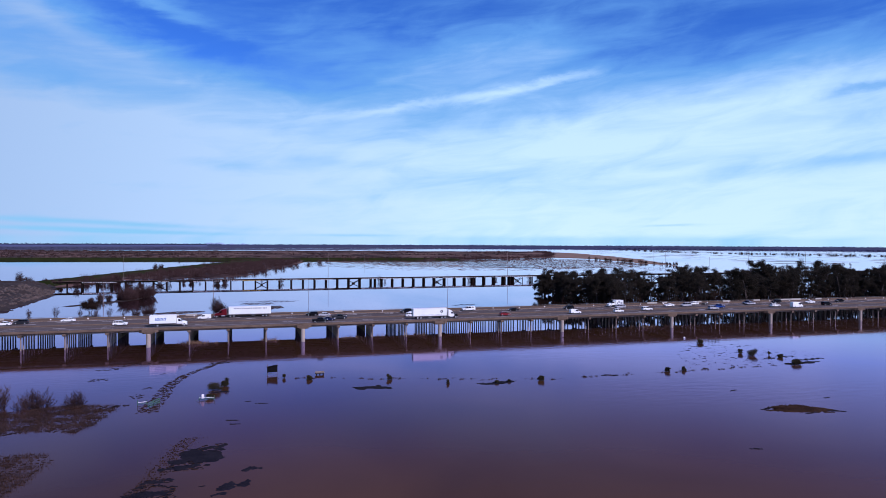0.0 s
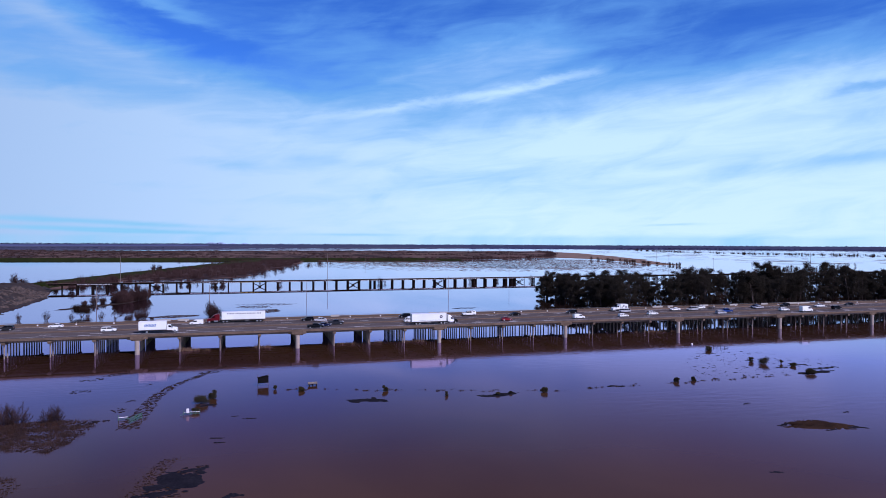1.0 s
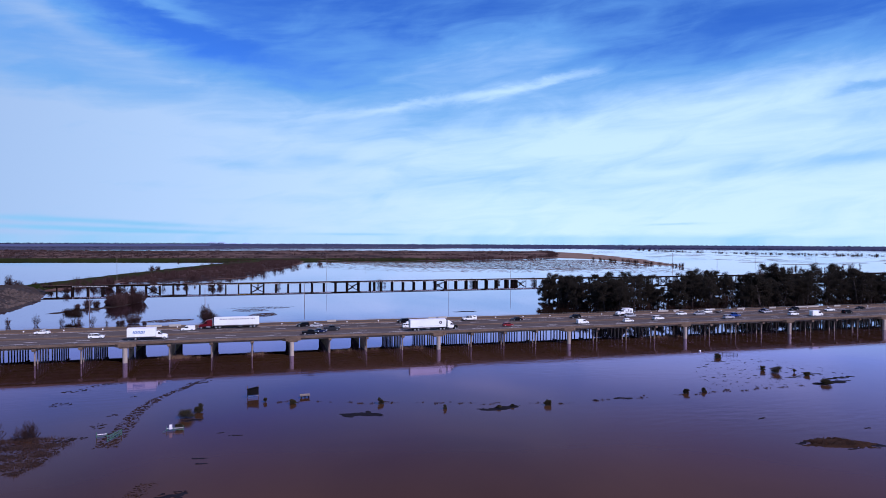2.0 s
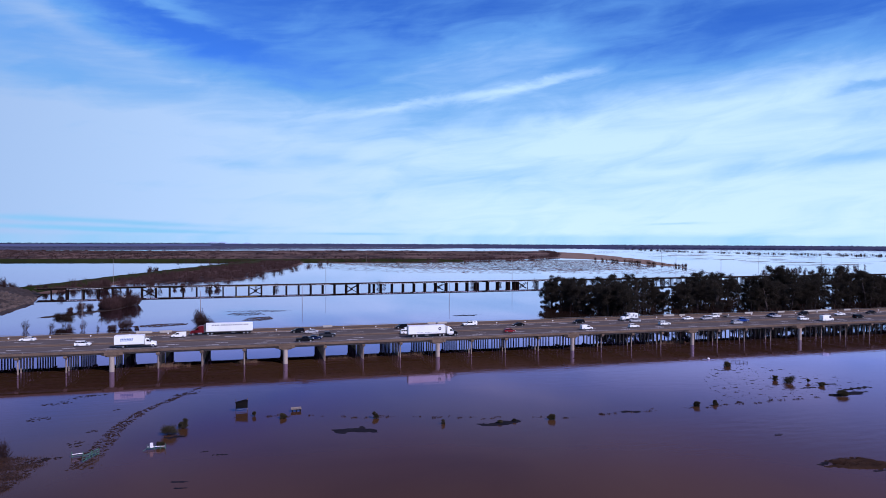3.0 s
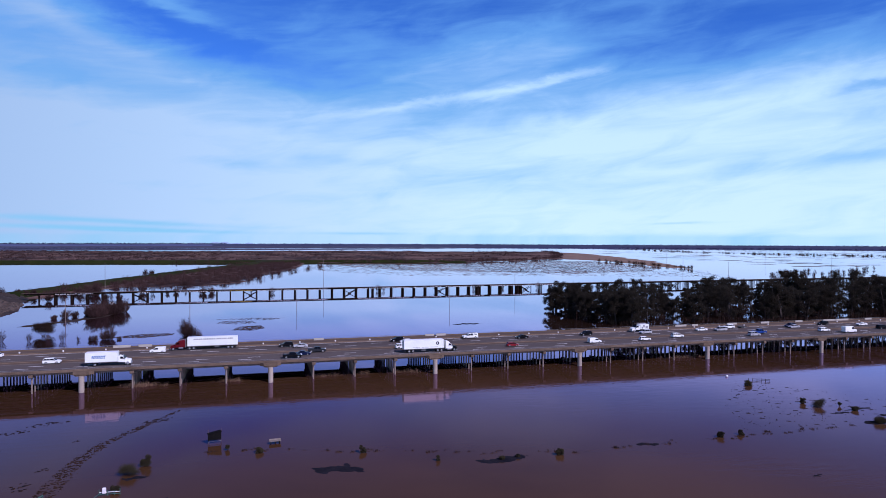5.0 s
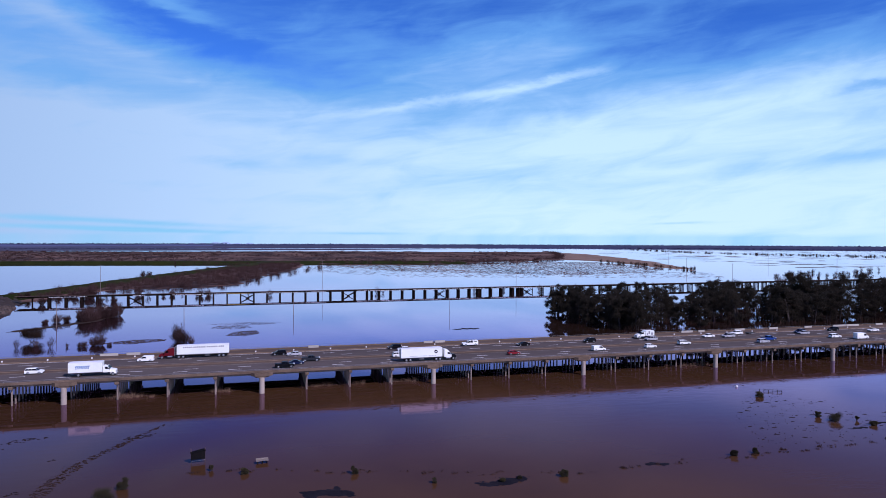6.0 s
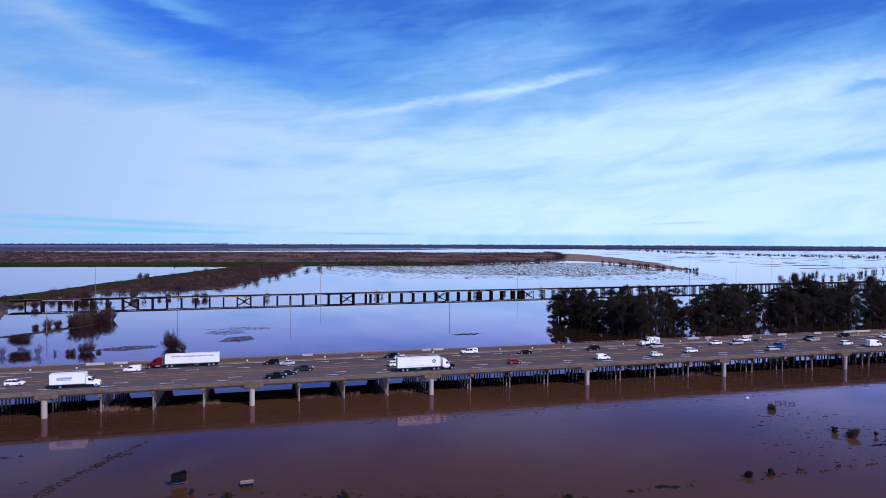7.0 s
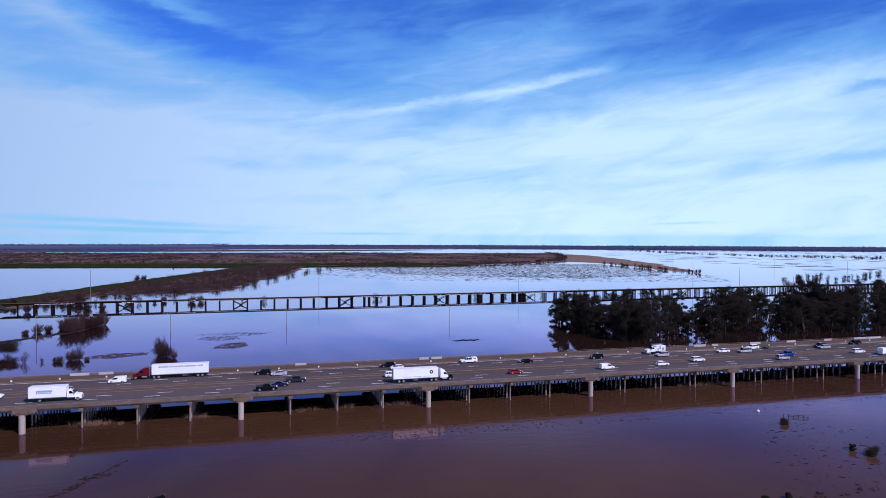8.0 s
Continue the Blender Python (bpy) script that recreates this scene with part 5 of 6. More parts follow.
for i, (x, y, r, h) in enumerate(((85.5, -65.4, 1.9, 1.9), (86.8, -81.8, 1.6, 1.5), (84.0, -61.7, 0.8, 1.5), (42.9, -81.4, 0.75, 1.4), (48.2, -81.2, 0.65, 1.2), (3.5, -83.1, 0.8, 1.3), (-34.3, -71.4, 0.7, 1.5), (-54.4, -66.0, 0.9, 1.2),
                                  (-60.6, -62.8, 0.5, 1.2), (-77.2, -72.7, 1.9, 2.2), (-75.2, -68.5, 1.0, 2.2), (-20.9, -80.0, 0.45, 1.1), (85.5, -39.9, 1.2, 1.5), (90.8, -66.8, 0.5, 1.4), (91.1, -71.1, 0.8, 1.1), (-8.6, -82.6, 0.6, 0.7), (-5.0, -82.2, 0.5, 0.6), (-78, -81.2, 0.8, 1.1))):
    round_bush(x, y, r, h, 200 + i)
round_bush(-146.0, 122.0, 5.4, 4.2, 230, "round dark twiggy bush standing in the flood", DARK_TWIG, 1500, 0.26, 1.6)

# ---- small things in the flood ----
board = thing("notice_board", -63.5, -57.2, 0, 8, "black framed board on posts in flood water", "notice board")
bm = bmesh.new()
prism(bm, [(-1.3, 0.75), (1.3, 0.75), (1.3, 2.30), (1.0, 2.42), (-1.3, 2.05)], "y", -0.42, 0.42)
part("board", bm, SIGN_BLACK, board)
bm = bmesh.new()
prism(bm, [(-1.45, 2.05), (1.02, 2.46), (1.42, 2.30), (1.42, 2.38), (1.04, 2.56), (-1.45, 2.14)], "y", -0.55, 0.55)
part("roof", bm, SIGN_BLACK, board)
part("cross_rail", new_box(-1.3, 1.3, -0.03, 0.03, 0.35, 0.42), STEEL, board)
for x in (-1.3, 1.3):
    bm = bmesh.new()
    tube(bm, (x, 0.12, -2), (x, 0.12, 2.9), 0.06, 0.06, 8)
    part("post", bm, RUST, board)
bench = thing("picnic_table", -51.2, -61.0, 0, 5, "drowned wooden table with a pale top", "table")
for i in range(4):
    part("plank", new_box(-1.2, 1.2, -0.5 + 0.26 * i, -0.27 + 0.26 * i, 0.62, 0.68), POLE_WOOD, bench)
for x in (-0.9, 0, 0.9):
    part("leg", new_box(x - 0.07, x + 0.07, -0.4, 0.4, -1.0, 0.62), TIMBER, bench)
part("back_board", new_box(-1.2, 1.2, 0.5, 0.56, 0.25, 0.95), POLE_WOOD, bench)


def gate(x, y, turn, label, box_on=False):
    """A fixed length of pipe fence, with a leaf swung open or a white panel on its bar."""
    g = thing("pipe_gate", x, y, 0, turn, label, "gate", "green gates in the flood")

    def pipe(name, a, b, r, material=GREEN_PAINT, holder=g):
        bm = bmesh.new()
        tube(bm, a, b, r, r, 8)
        return part(name, bm, material, holder)

    for px in (-2.2, -0.4, 1.0, 2.2):
        pipe("post", (px, 0, -1.5), (px, 0, 1.15 if abs(px) > 2 else 0.9), 0.08)
    pipe("bar", (-2.2, 0, 0.62), (2.2 if box_on else -0.4, 0, 0.62), 0.065, WHITE_BOARD)
    pipe("bar", (-2.2, 0, 0.25), (2.2, 0, 0.25), 0.06)
    if box_on:
        bm = bmesh.new()
        chamfer_box(bm, -1.5, -0.75, -0.25, 0.25, 0.45, 1.45, 0.06)
        part("panel", bm, WHITE_BOARD, g, "white panel")
        pipe("brace", (-3.0, -1.2, 0.05), (-1.2, 0, 0.9), 0.05)
        g.scale = (0.74, 0.74, 0.9)
        return
    leaf = part("gate_leaf", new_box(-0.05, 0.05, -4.6, 0, 1.05, 1.17), GREEN_PAINT, g, "green gate leaf swung open")
    leaf.matrix_basis = pose(2.2, 0, 0, 0, 0, -34)
    for z in (0.2, 0.62):
        pipe("leaf_rail", (0, -4.6, z), (0, 0, z), 0.05, holder=leaf)
    for i in range(6):
        pipe("leaf_bar", (0, -0.92 * i, 0.15), (0, -0.92 * i, 1.15), 0.05, holder=leaf)
    pipe("leaf_brace", (0, -4.6, 0.15), (0, 0, 1.1), 0.05, holder=leaf)


gate(-90.6, -83.2, 12, "green metal pipe gate standing in the flood")
gate(-78.6, -82.4, -4, "green and white pipe gate with a white panel", True)
buoy = thing("buoy", 87.7, -27.8, 0, 0, "small white buoy on the flood", "buoy")
bm = bmesh.new()
tube(bm, (0, 0, -0.25), (0, 0, 0.3), 0.36, 0.42, 12), tube(bm, (0, 0, 0.3), (0, 0, 0.55), 0.42, 0.2, 12)
part("float", bm, WHITE_BOARD, buoy)
sign = thing("warning_sign", -141, 236, 0, 10, "square white sign on a post in the water", "sign")
bm = bmesh.new()
tube(bm, (0, 0.06, -2), (0, 0.06, 4.3), 0.08, 0.08, 6)
part("post", bm, RUST, sign)
part("plate", new_box(-0.95, 0.95, -0.04, 0.04, 2.6, 4.4), WHITE_BOARD, sign)
rail_fence = thing("rail_fence", 90.5, -34.0, 0, -32, "dark drowned rail fence standing in the flood", "fence")
for i in range(6):
    bm = bmesh.new()
    tube(bm, (1.2 * i, 0, -1), (1.2 * i + 0.05, 0, 0.7 + 0.2 * math.sin(i * 2.3)), 0.08, 0.07, 6)
    part("post", bm, TIMBER, rail_fence)
for z in (0.2, 0.55):
    bm = bmesh.new()
    tube(bm, (1.2, 0.08, z), (6.0, 0.08, z + 0.08), 0.04, 0.05, 6)
    part("rail", bm, TIMBER, rail_fence)

# ---- vehicles, standing in their lanes; each faces +x before it is turned ----


def shell(bm, profile, half, inset=0.10, shrink=0.05):
    """A body drawn out from its side view, with rounded flanks: the outline shrinks towards both sides."""
    cx = sum(p[0] for p in profile) / len(profile)
    cz = sum(p[1] for p in profile) / len(profile)
    rings = []
    for y, s in ((-half, shrink), (-half + inset, 0.0), (half - inset, 0.0), (half, shrink)):
        rings.append([bm.verts.new((x + (cx - x) * s * 0.35, y, z + (cz - z) * s)) for x, z in profile])
    return loft(bm, rings)


def house(bm, base, top, half0, half1, z0, z1):
    """A tapering cabin between belt line and roof: base and top are (rear x, front x)."""
    rings = []
    for (a, b), h, z in ((base, half0, z0), (top, half1, z1)):
        rings.append([bm.verts.new(p) for p in ((a, -h, z), (b, -h, z), (b, h, z), (a, h, z))])
    return loft(bm, rings)


def wheel(parent, x, y, r, w=0.22, twin=False):
    wh = new("wheel")
    wh.parent = parent
    wh.matrix_basis = pose(x, y, r)
    s = 1 if y > 0 else -1
    bm = bmesh.new()
    w = w * (2.1 if twin else 1)
    tube(bm, (0, -s * w / 2, 0), (0, s * w / 2, 0), r, r, 16)
    part("tyre", bm, TYRE, wh)
    bm = bmesh.new()
    tube(bm, (0, s * w / 2, 0), (0, s * (w / 2 + 0.02), 0), r * 0.62, r * 0.5, 12)
    part("rim", bm, RIM, wh)


CAR = {  # length, half width, lower body outline, belt, cabin base, roof, top, wheel radius, axles
    "sedan": (4.75, 0.91, [(-2.35, 0.45), (-2.37, 0.80), (-2.2, 0.98), (-1.5, 1.0), (0.9, 0.97), (1.9, 0.86), (2.3, 0.68), (2.38, 0.42), (2.2, 0.25), (-2.2, 0.25)], 0.96, (-1.75, 1.15), (-0.95, 0.25), 1.45, 0.33, (-1.40, 1.42)),
    "hatch": (4.3, 0.89, [(-2.12, 0.45), (-2.15, 0.85), (-2.05, 1.05), (-1.5, 1.05), (0.9, 1.0), (1.7, 0.9), (2.1, 0.68), (2.15, 0.42), (2.0, 0.25), (-2.0, 0.25)], 1.0, (-2.0, 1.2), (-1.55, 0.25), 1.5, 0.33, (-1.3, 1.32)),
    "suv": (4.75, 0.95, [(-2.35, 0.5), (-2.37, 0.95), (-2.3, 1.12), (-1.5, 1.14), (0.95, 1.1), (1.95, 1.0), (2.32, 0.8), (2.38, 0.48), (2.2, 0.3), (-2.2, 0.3)], 1.1, (-2.25, 1.2), (-1.95, 0.40), 1.72, 0.38, (-1.40, 1.45)),
    "minivan": (5.0, 0.97, [(-2.48, 0.5), (-2.5, 0.95), (-2.45, 1.1), (-1.5, 1.12), (1.25, 1.05), (2.1, 0.92), (2.45, 0.72), (2.5, 0.45), (2.3, 0.28), (-2.3, 0.28)], 1.08, (-2.42, 1.65), (-2.15, 0.65), 1.75, 0.36, (-1.5, 1.55)),
    "pickup": (5.8, 0.98, [(-2.88, 0.55), (-2.9, 1.18), (-2.8, 1.22), (-0.8, 1.22), (0.9, 1.2), (1.2, 1.18), (2.55, 1.1), (2.85, 0.95), (2.9, 0.55), (2.7, 0.4), (-2.7, 0.4)], 1.2, (-1.0, 1.45), (-0.75, 0.75), 1.9, 0.41, (-1.85, 1.85)),
    "van": (5.9, 1.02, [(-2.93, 0.4), (-2.95, 1.3), (-2.93, 2.35), (-2.85, 2.5), (0.9, 2.5), (1.25, 2.4), (2.05, 1.45), (2.75, 1.15), (2.92, 0.85), (2.95, 0.42), (2.7, 0.3), (-2.7, 0.3)], 1.35, None, None, 2.5, 0.37, (-1.75, 1.95)),
    "small_van": (4.8, 0.92, [(-2.38, 0.4), (-2.4, 1.0), (-2.38, 1.75), (-2.3, 1.86), (0.4, 1.86), (0.75, 1.78), (1.5, 1.12), (2.2, 0.92), (2.38, 0.7), (2.4, 0.42), (2.2, 0.28), (-2.2, 0.28)], 1.1, None, None, 1.86, 0.34, (-1.45, 1.5)),
}
NAME = {"sedan": ("sedan", "car"), "hatch": ("hatchback", "car"), "suv": ("suv", "car"), "minivan": ("minivan", "car"), "pickup": ("pickup_truck", "pickup"), "van": ("cargo_van", "van"), "small_van": ("delivery_van", "van")}


def car(kind, x, y, back, colour, label, canopy=False, rack=False):
    length, hw, prof, belt, base, roof, top, r, axles = CAR[kind]
    name, cat = NAME[kind]
    if len(label.split()) < 4:
        label += " on the highway bridge"
    c = thing(name, x, y, ROAD_Z + 0.006, 180 if back else 0, label, cat, "traffic on the bridge")
    bm = bmesh.new()
    shell(bm, prof, hw)
    body = part("body", bm, colour, c)
    lo = prof[-1][1]
    part("underbody", new_box(-length / 2 + 0.35, length / 2 - 0.35, -hw + 0.12, hw - 0.12, lo - 0.07, lo + 0.06), CHASSIS, c)
    if base:
        bm = bmesh.new()
        house(bm, base, roof, hw - 0.09, hw - 0.24, belt, top - 0.07)
        part("window", bm, WINDOW, c, "dark tinted glass")
        bm = bmesh.new()
        house(bm, (roof[0] - 0.1, roof[1] + 0.14), (roof[0] + 0.15, roof[1] - 0.1), hw - 0.21, hw - 0.34, top - 0.10, top)
        part("roof", bm, colour, c)
        mid = (base[0] + base[1]) / 2
        for s in (-1, 1):
            for x0, x1 in ((base[1], roof[1]), (mid, mid - 0.05), (base[0], roof[0])) + (((base[0] + 0.9, roof[0] + 0.65),) if kind in ("suv", "minivan") else ()):
                bm = bmesh.new()
                rings = []
                for px, h, z in ((x0, hw - 0.07, belt - 0.03), (x1, hw - 0.22, top - 0.05)):
                    rings.append([bm.verts.new(p) for p in ((px - 0.045, s * (h - 0.05), z), (px + 0.045, s * (h - 0.05), z), (px + 0.045, s * (h + 0.012), z), (px - 0.045, s * (h + 0.012), z))])
                loft(bm, rings)
                part("pillar", bm, colour, c)
    else:
        zb, zt = (1.45, 2.3) if kind == "van" else (1.14, 1.74)
        xs = (1.25, 2.02) if kind == "van" else (0.72, 1.47)
        bm = bmesh.new()   # raked windscreen, a thin pane lying on the nose
        prism(bm, [(xs[1] + 0.02, zb + 0.0), (xs[0] + 0.04, zt + 0.02), (xs[0] + 0.07, zt + 0.04), (xs[1] + 0.06, zb + 0.02)], "y", -hw + 0.2, hw - 0.2)
        part("windscreen", bm, WINDOW, c)
        for s in (-1, 1):
            bm = bmesh.new()
            w0 = (s * hw, s * (hw + 0.012)) if s > 0 else (s * (hw + 0.012), s * hw)
            prism(bm, [(xs[0] - 0.9, zb + 0.02), (xs[1] - 0.15, zb + 0.02), (xs[0] + 0.02, zt - 0.1), (xs[0] - 0.9, zt - 0.1)], "y", *w0)
            part("side_window", bm, WINDOW, c)
    if kind == "pickup":
        if canopy:
            bm = bmesh.new()
            house(bm, (-2.86, -1.0), (-2.75, -0.98), hw - 0.05, hw - 0.2, 1.22, 1.95)
            cap_ = part("canopy", bm, colour, c)
            for s in (-1, 1):
                q = part("side_window", new_box(-2.4, -1.4, s * (hw - 0.125) - 0.03, s * (hw - 0.125) + 0.03, 1.42, 1.75), WINDOW, cap_)
        else:
            part("bed_liner", new_box(-2.75, -1.1, -hw + 0.12, hw - 0.12, 1.2, 1.235), TRIM, c)
            for s in (-1, 1):
                part("bed_rail", new_box(-2.85, -1.02, s * (hw - 0.1) - 0.05, s * (hw - 0.1) + 0.05, 1.2, 1.3), colour, c)
    if rack:
        for px in (-1.6, -0.4, 0.6):
            part("rack_bar", new_box(px - 0.04, px + 0.04, -hw + 0.1, hw - 0.1, top + 0.0, top + 0.12), STEEL, c)
    for ax in axles:
        for s in (-1, 1):
            wheel(c, ax, s * (hw - 0.10), r)
    for s in (-1, 1):
        zf = prof[6][1] + 0.04 if base else prof[8][1] + 0.08
        part("headlight", new_box(length / 2 - 0.30, length / 2 - 0.02, s * (hw - 0.3) - 0.18, s * (hw - 0.3) + 0.18, zf - 0.1, zf + 0.06), LAMP, c)
        part("tail_light", new_box(-length / 2 - 0.005, -length / 2 + 0.12, s * (hw - 0.2) - 0.13, s * (hw - 0.2) + 0.13, belt - 0.25, belt - 0.02), TAIL, c)
        part("mirror", new_box((base[1] if base else axles[1] - 0.6) - 0.35, (base[1] if base else axles[1] - 0.6) - 0.15, s * (hw + 0.08) - 0.09, s * (hw + 0.08) + 0.09, belt + 0.02, belt + 0.18), TRIM, c)
    for e in (-1, 1):
        part("bumper", new_box(e * (length / 2 - 0.06) - 0.08, e * (length / 2 - 0.06) + 0.08, -hw + 0.12, hw - 0.12, lo + 0.08, lo + 0.27), TRIM if e > 0 else colour, c)
    return c


def cab(c, x, colour, sleeper, tall, nose=None):
    """Bonneted lorry cab whose back stands at x."""
    l = 1.9 + sleeper
    bm = bmesh.new()
    shell(bm, [(x, 0.95), (x, tall), (x + 0.3, tall + 0.25), (x + sleeper + 0.6, tall), (x + l - 0.75, 2.75), (x + l - 0.1, 1.95), (x + l, 1.9), (x + l, 0.95)], 1.2, 0.12)
    body = part("cab", bm, colour, c)
    bm = bmesh.new()
    shell(bm, [(x + l - 0.05, 0.75), (x + l - 0.05, 1.92), (x + l + 1.1, 1.72), (x + l + 1.45, 1.45), (x + l + 1.5, 0.65), (x + l + 1.2, 0.5)], 1.0, 0.16)
    part("bonnet", bm, nose or colour, c)
    bm = bmesh.new()
    prism(bm, [(x + l - 0.08, 2.0), (x + l - 0.70, 2.72), (x + l - 0.66, 2.76), (x + l - 0.03, 2.04)], "y", -1.02, 1.02)
    part("windscreen", bm, WINDOW, body)
    for s in (-1, 1):
        bm = bmesh.new()
        prism(bm, [(x + l - 1.35, 1.95), (x + l - 0.3, 1.95), (x + l - 0.78, 2.6), (x + l - 1.35, 2.6)], "y", *sorted((s * 1.195, s * 1.215)))
        part("side_window", bm, WINDOW, body)
        part("headlight", new_box(x + l + 1.3, x + l + 1.47, s * 0.72 - 0.18, s * 0.72 + 0.18, 1.0, 1.25), LAMP, c)
        part("mirror", new_box(x + l - 0.25, x + l - 0.1, s * 1.4 - 0.12, s * 1.4 + 0.12, 1.9, 2.5), TRIM, c)
        bm = bmesh.new()
        shell(bm, [(x + l + 0.02, 0.55), (x + l + 0.12, 1.05), (x + l + 0.4, 1.22), (x + l + 0.85, 1.22), (x + l + 1.1, 1.0), (x + l + 1.2, 0.6), (x + l + 1.1, 0.6), (x + l + 0.8, 1.08), (x + l + 0.4, 1.08), (x + l + 0.15, 0.55)], 0.2, 0.03)
        f = part("mudguard", bm, nose or colour, c)
        f.matrix_basis = pose(0, s * 1.02, 0)
        wheel(c, x + l + 0.62, s * 1.02, 0.5, 0.3)
    bm = bmesh.new()
    box(bm, x + l + 1.44, x + l + 1.52, -0.5, 0.5, 0.75, 1.4)
    part("grille", bm, RIM, c)
    part("bumper", new_box(x + l + 1.35, x + l + 1.62, -1.15, 1.15, 0.4, 0.72), RIM, c)
    return x + l + 1.6


def cargo_box(c, x0, x1, z0, z1, ribs=True):
    bm = bmesh.new()
    chamfer_box(bm, x0, x1, -1.3, 1.3, z0, z1, 0.05)
    b = part("box", bm, BOX_WHITE, c, "white cargo box")
    part("roof_sheet", new_box(x0 + 0.08, x1 - 0.08, -1.22, 1.22, z1, z1 + 0.025), BOX_ROOF, b)
    for s in (-1, 1):
        part("bottom_rail", new_box(x0, x1, *sorted((s * 1.30, s * 1.325)), z0, z0 + 0.14), STEEL, b)
        part("top_rail", new_box(x0, x1, *sorted((s * 1.30, s * 1.32)), z1 - 0.14, z1 - 0.03), BOX_ROOF, b)
    for s in (-0.65, 0.65):
        d = part("rear_door", new_box(x0 - 0.04, x0, s - 0.6, s + 0.6, z0 + 0.1, z1 - 0.15), BOX_WHITE, b)
        part("door_bar", new_box(x0 - 0.07, x0 - 0.04, s * 0.5 - 0.03, s * 0.5 + 0.03, z0 + 0.15, z1 - 0.2), STEEL, d)
    for s in (-1, 1):
        part("tail_light", new_box(x0 - 0.05, x0 + 0.02, s * 1.1 - 0.12, s * 1.1 + 0.12, z0 - 0.12, z0), TAIL, c)
    return b


def bars(c, rows, side, material, label):
    """Unreadable lettering as plain bars on a flank."""
    bm = bmesh.new()
    for x0, x1, z0, z1 in rows:
        box(bm, x0, x1, *sorted((side * 1.302, side * 1.312)), z0, z1)
    part("lettering", bm, material, c, label)


def semi(x, y, back, colour, label, length=15.2, deco="", sleeper=0.9, tall=3.0, nose=None):
    c = thing("semi_truck", x, y, ROAD_Z + 0.006, 180 if back else 0, label, "truck", "traffic on the bridge")
    t0 = -length / 2 - 3.0
    t1 = t0 + length
    b = cargo_box(c, t0, t1, 1.15, 4.1)
    part("trailer_frame", new_box(t0 + 0.4, t1 - 1.0, -0.5, 0.5, 0.85, 1.15), CHASSIS, c)
    part("underride_bar", new_box(t0, t0 + 0.1, -1.1, 1.1, 0.5, 0.62), CHASSIS, c)
    for s in (-1, 1):
        for wx in (t0 + 1.7, t0 + 3.0):
            wheel(c, wx, s * 1.0, 0.5, 0.28, True)
        part("landing_leg", new_box(t1 - 3.2, t1 - 3.05, s * 0.7 - 0.07, s * 0.7 + 0.07, 0.25, 1.15), CHASSIS, c)
    part("tool_box", new_box(t0 + 6.0, t0 + 7.4, -0.95, 0.95, 0.55, 1.1), STEEL, c)
    front = cab(c, t1 + 0.7, colour, sleeper, tall, nose)
    part("tractor_frame", new_box(t1 - 3.0, front - 1.6, -0.45, 0.45, 0.6, 0.95), CHASSIS, c)
    for s in (-1, 1):
        for wx in (t1 - 2.0, t1 - 0.7):
            wheel(c, wx, s * 1.0, 0.5, 0.28, True)
        bm = bmesh.new()
        tube(bm, (t1 + 1.3, s * 1.0, 0.72), (t1 + 2.7, s * 1.0, 0.72), 0.3, 0.3, 12)
        part("fuel_tank", bm, RIM, c)
        bm = bmesh.new()
        tube(bm, (t1 + 0.62, s * 1.0, 0.9), (t1 + 0.62, s * 1.0, 3.7), 0.08, 0.08, 8)
        part("exhaust_pipe", bm, RIM, c)
    r = random.Random(7)
    side = 1 if back else -1   # the flank towards the near parapet
    if deco == "letters":
        xs, z = t0 + 1.6, 3.25
        rows = []
        for word in (3, 6, 7, 5):
            for _ in range(word):
                rows.append((xs, xs + 0.38, z, z + 0.46))
                xs += 0.55
            xs += 0.35
        bars(b, rows, side, LETTER_GREY, "unreadable grey lettering")
    elif deco == "disc":
        bm = bmesh.new()
        tube(bm, (t1 - 2.1, side * 1.302, 2.9), (t1 - 2.1, side * 1.312, 2.9), 0.55, 0.55, 24)
        part("emblem", bm, SIGN_BLACK, b, "round black emblem")
        bm = bmesh.new()
        tube(bm, (t1 - 2.1, side * 1.311, 2.9), (t1 - 2.1, side * 1.320, 2.9), 0.24, 0.24, 18)
        part("emblem_centre", bm, BOX_ROOF, b)
        bars(b, [(t1 - 10.5 + 0.5 * i, t1 - 10.12 + 0.5 * i, 1.62, 1.76) for i in range(18) if i % 6 != 5], side, LETTER_GREY, "unreadable line of small lettering")
    return c


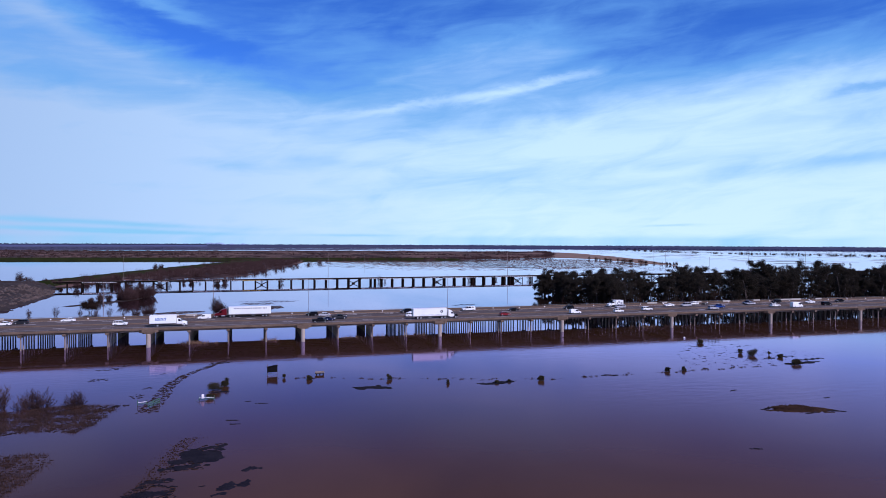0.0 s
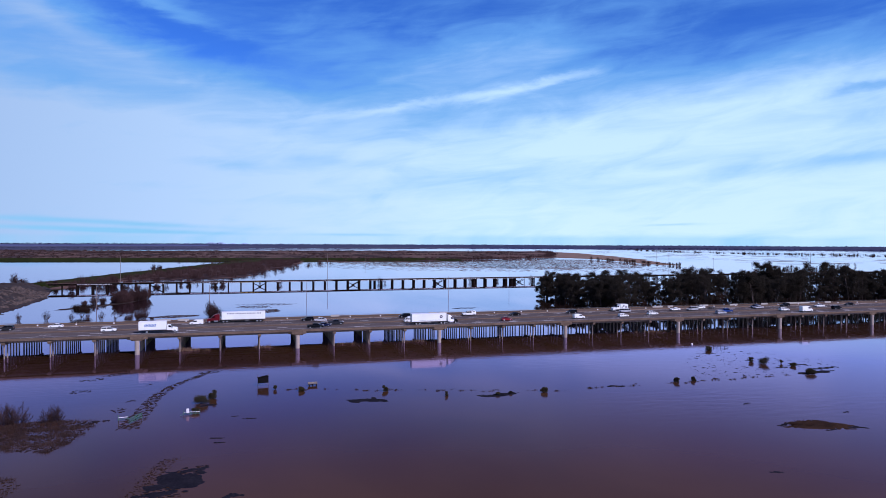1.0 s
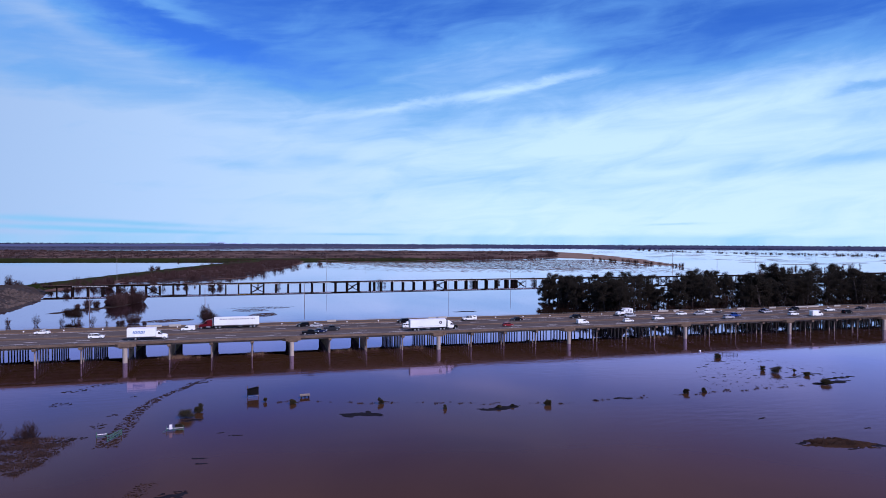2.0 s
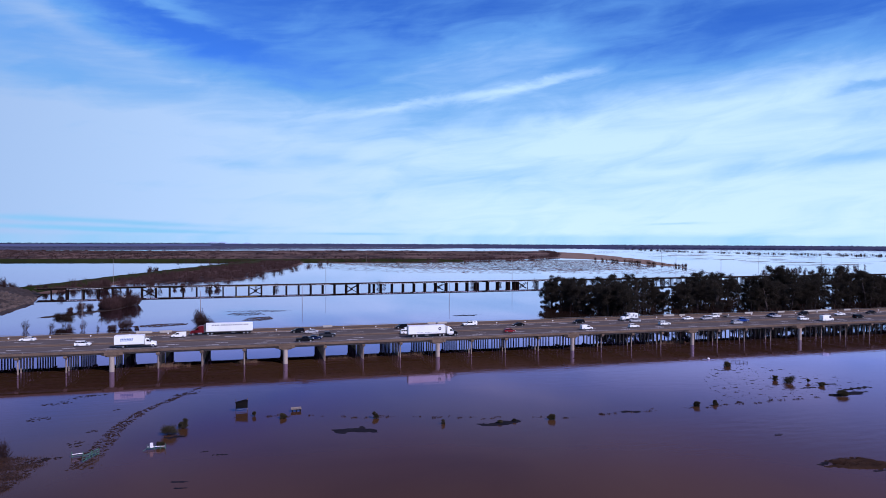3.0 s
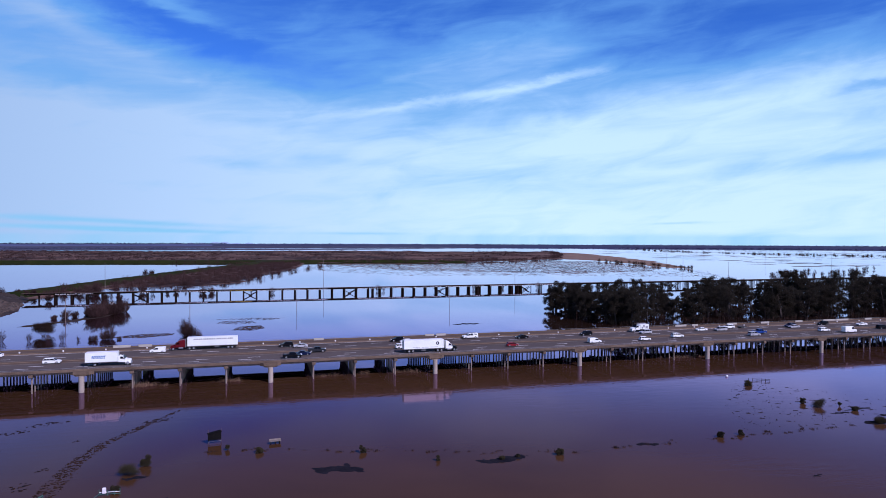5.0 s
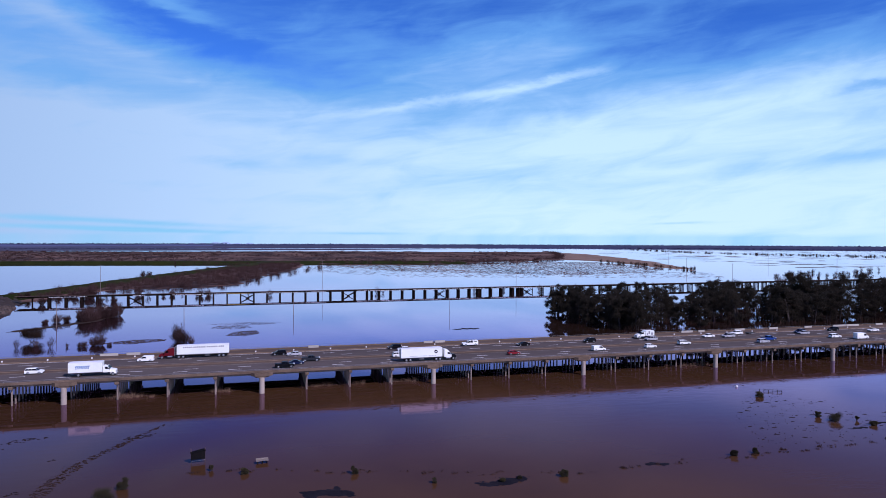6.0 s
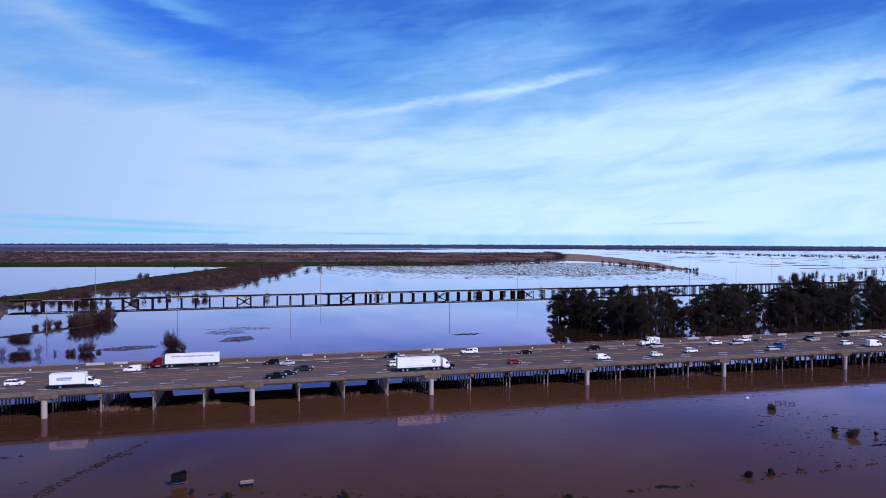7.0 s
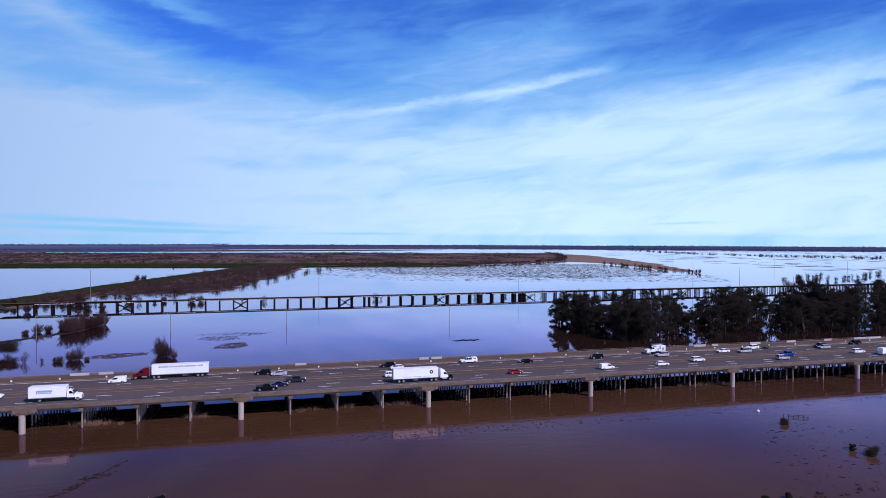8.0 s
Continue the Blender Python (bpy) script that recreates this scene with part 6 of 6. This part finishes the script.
def box_truck(x, y, back, label, l=8.2, deco=True, z1=4.0, tall=2.65, ladder=False):
    c = thing("box_truck", x, y, ROAD_Z + 0.006, 180 if back else 0, label, "truck", "traffic on the bridge")
    t0, t1 = -l / 2 - 1.6, l / 2 - 1.6
    b = cargo_box(c, t0, t1, 1.1, z1)
    part("frame", new_box(t0 + 0.2, t1 + 2.0, -0.45, 0.45, 0.7, 1.1), CHASSIS, c)
    part("rear_step", new_box(t0 - 0.25, t0, -1.1, 1.1, 0.55, 0.7), CHASSIS, c)
    cab(c, t1 + 0.15, CAR_WHITE, 0.0, tall)
    for s in (-1, 1):
        wheel(c, t0 + l * 0.30, s * 1.0, 0.48, 0.28, True)
    side = 1 if back else -1
    if deco:
        for n, w, z0, z2, lean in ((8, 0.46, 2.55, 3.1, 0.22), (10, 0.36, 2.22, 2.46, 0.10)):
            bm = bmesh.new()
            for i in range(n):
                x0 = t0 + 1.7 + w * i
                prism(bm, [(x0, z0), (x0 + w * 0.72, z0), (x0 + w * 0.72 + lean, z2), (x0 + lean, z2)], "y", *sorted((side * 1.302, side * 1.312)))
            part("lettering", bm, LETTER_BLUE, b, "unreadable leaning blue lettering")
    else:
        bars(b, [(t0 + 0.5, t0 + 1.5, 1.5, 2.4), (t0 + 1.9, t0 + 2.6, 1.9, 3.0), (t0 + 2.8, t0 + 3.3, 1.4, 2.2)], side, LETTER_GREY, "unreadable dark graphics")
    if ladder:
        part("ladder_rack", new_box(t0 + 0.1, t1 + 0.8, -1.1, -0.9, z1 + 0.25, z1 + 0.35), STEEL, c)
        for px in (t0 + 0.4, t1 - 0.3):
            part("rack_post", new_box(px, px + 0.08, -1.05, -0.95, z1, z1 + 0.3), STEEL, c)
    return c


L1, L2, L3, L4, L5, L6 = 5.6, 9.35, 13.1, 23.5, 27.15, 30.9
box_truck(-97.0, L2 - 1.4, False, "white box truck with blue lettering on its side", 8.6)
semi(0.6, L1 + 1.6, False, CAR_WHITE, "white semi truck with a black bonnet and emblem on its trailer", 13.4, "disc", 0.5, 3.3, CAR_BLACK)
semi(-72.6, L6 + 0.6, True, CAB_RED, "dark red semi truck pulling a lettered white trailer", 16.0, "letters", 1.2, 3.2)
box_truck(93.6, L6 + 0.4, True, "white service truck with a ladder rack on its box", 3.9, False, 3.1, 2.5, True)
for kind, x, y, back, colour, label, *more in (
        ("sedan", -133.8, L6, True, CAR_WHITE, "white sedan beside the path barrier"),
        ("suv", -113.5, L3 + 1.7, False, CAR_WHITE, "white suv driving over the bridge"),
        ("suv", -148.0, L5, True, CAR_GREY, "dark grey suv with a light roof rack"),
        ("sedan", -152.5, L4 + 0.6, True, CAR_WHITE, "white sedan on the inner lane"),
        ("small_van", -86.3, L5 + 0.3, True, CAR_WHITE, "small white delivery van"),
        ("suv", -45.6, L5 + 1.7, True, CAR_BLACK, "boxy black suv ahead of a silver sedan"),
        ("sedan", -40.8, L5 - 0.6, True, CAR_SILVER, "silver sedan behind a black suv"),
        ("pickup", -44.6, L1 + 0.9, False, CAR_BLACK, "black pickup in the lane by the parapet"),
        ("sedan", -41.0, L2 + 1.6, False, CAR_NAVY, "dark blue sedan beside a black pickup"),
        ("pickup", -36.3, L3 + 2.2, False, CAR_GREY, "dark grey crew pickup with an empty bed"),
        ("suv", -6.2, L6 + 0.2, True, CAR_BLACK, "boxy black suv beside the path barrier"),
        ("hatch", -4.0, L5 - 0.6, True, CAR_WHITE, "white hatchback partly behind a white suv"),
        ("suv", -7.6, L3 + 2.3, False, CAR_WHITE, "white suv in the middle of the bridge"),
        ("pickup", 21.8, L6 + 0.7, True, CAR_WHITE, "white crew pickup with a white canopy", True, True),
        ("sedan", 40.5, L5 - 0.7, True, CAR_BLACK, "low black sedan"),
        ("hatch", 30.4, L2 + 1.1, False, CAR_RED, "dark red hatchback"),
        ("suv", 67.8, L5 + 0.6, True, CAR_BLACK, "black suv on the older bridge"),
        ("small_van", 61.9, L2 + 0.6, False, CAR_WHITE, "small white delivery van"),
        ("suv", 93.0, L4 + 2.4, True, CAR_SILVER, "silver suv beside a service truck"),
        ("hatch", 83.0, L2 + 1.5, False, CAR_WHITE, "white hatchback"),
        ("suv", 99.3, L3 + 1.2, False, CAR_WHITE, "white suv"),
        ("sedan", 120.0, L5 + 0.4, True, CAR_WHITE, "white sedan"),
        ("minivan", 127.8, L4 + 2.0, True, CAR_SILVER, "silver minivan"),
        ("suv", 136.2, L6 + 0.3, True, CAR_WHITE, "white suv ahead of a flat trailer"),
        ("pickup", 137.4, L3 + 1.7, False, CAR_BLUE, "bright blue pickup"),
        ("suv", 130.7, L2 + 0.6, False, CAR_SILVER, "grey suv beside a blue pickup"),
        ("suv", 164.8, L5 + 0.8, True, CAR_NAVY, "dark blue suv"),
        ("sedan", 164.4, L4 + 2.0, True, CAR_SILVER, "silver sedan"),
        ("suv", 184.5, L6 - 0.5, True, CAR_BLACK, "black suv far down the bridge"),
        ("suv", 168.3, L3 + 0.8, False, CAR_WHITE, "white suv behind a cargo van"),
        ("van", 175.7, L2 - 0.6, False, CAR_WHITE, "white high-roofed cargo van"),
        ("sedan", 199.7, L4 + 1.1, True, CAR_WHITE, "white sedan far down the bridge"),
        ("minivan", 198.5, L3 + 0.6, False, CAR_BLACK, "black minivan"),
        ("sedan", 221.0, L5, True, CAR_BLACK, "black sedan far down the bridge"),
        ("suv", 240.0, L2, False, CAR_SILVER, "silver suv far down the bridge"),
        ("suv", -160.0, L2, False, CAR_WHITE, "white suv near the bridge's end"),
        ("pickup", -166.0, L3, False, CAR_WHITE, "white pickup near the bridge's end")):
    car(kind, x, y, back, colour, label, *more)
trailer = thing("flat_trailer", 142.6, L6 + 0.3, ROAD_Z + 0.006, 180, "low dark flatbed trailer behind a suv", "trailer", "traffic on the bridge")
part("bed", new_box(-2.2, 1.6, -1.0, 1.0, 0.55, 0.72), CHASSIS, trailer)
part("drawbar", new_box(1.6, 2.9, -0.06, 0.06, 0.5, 0.6), CHASSIS, trailer)
for s in (-1, 1):
    for wx in (-0.6, 0.2):
        wheel(trailer, wx, s * 1.1, 0.33)
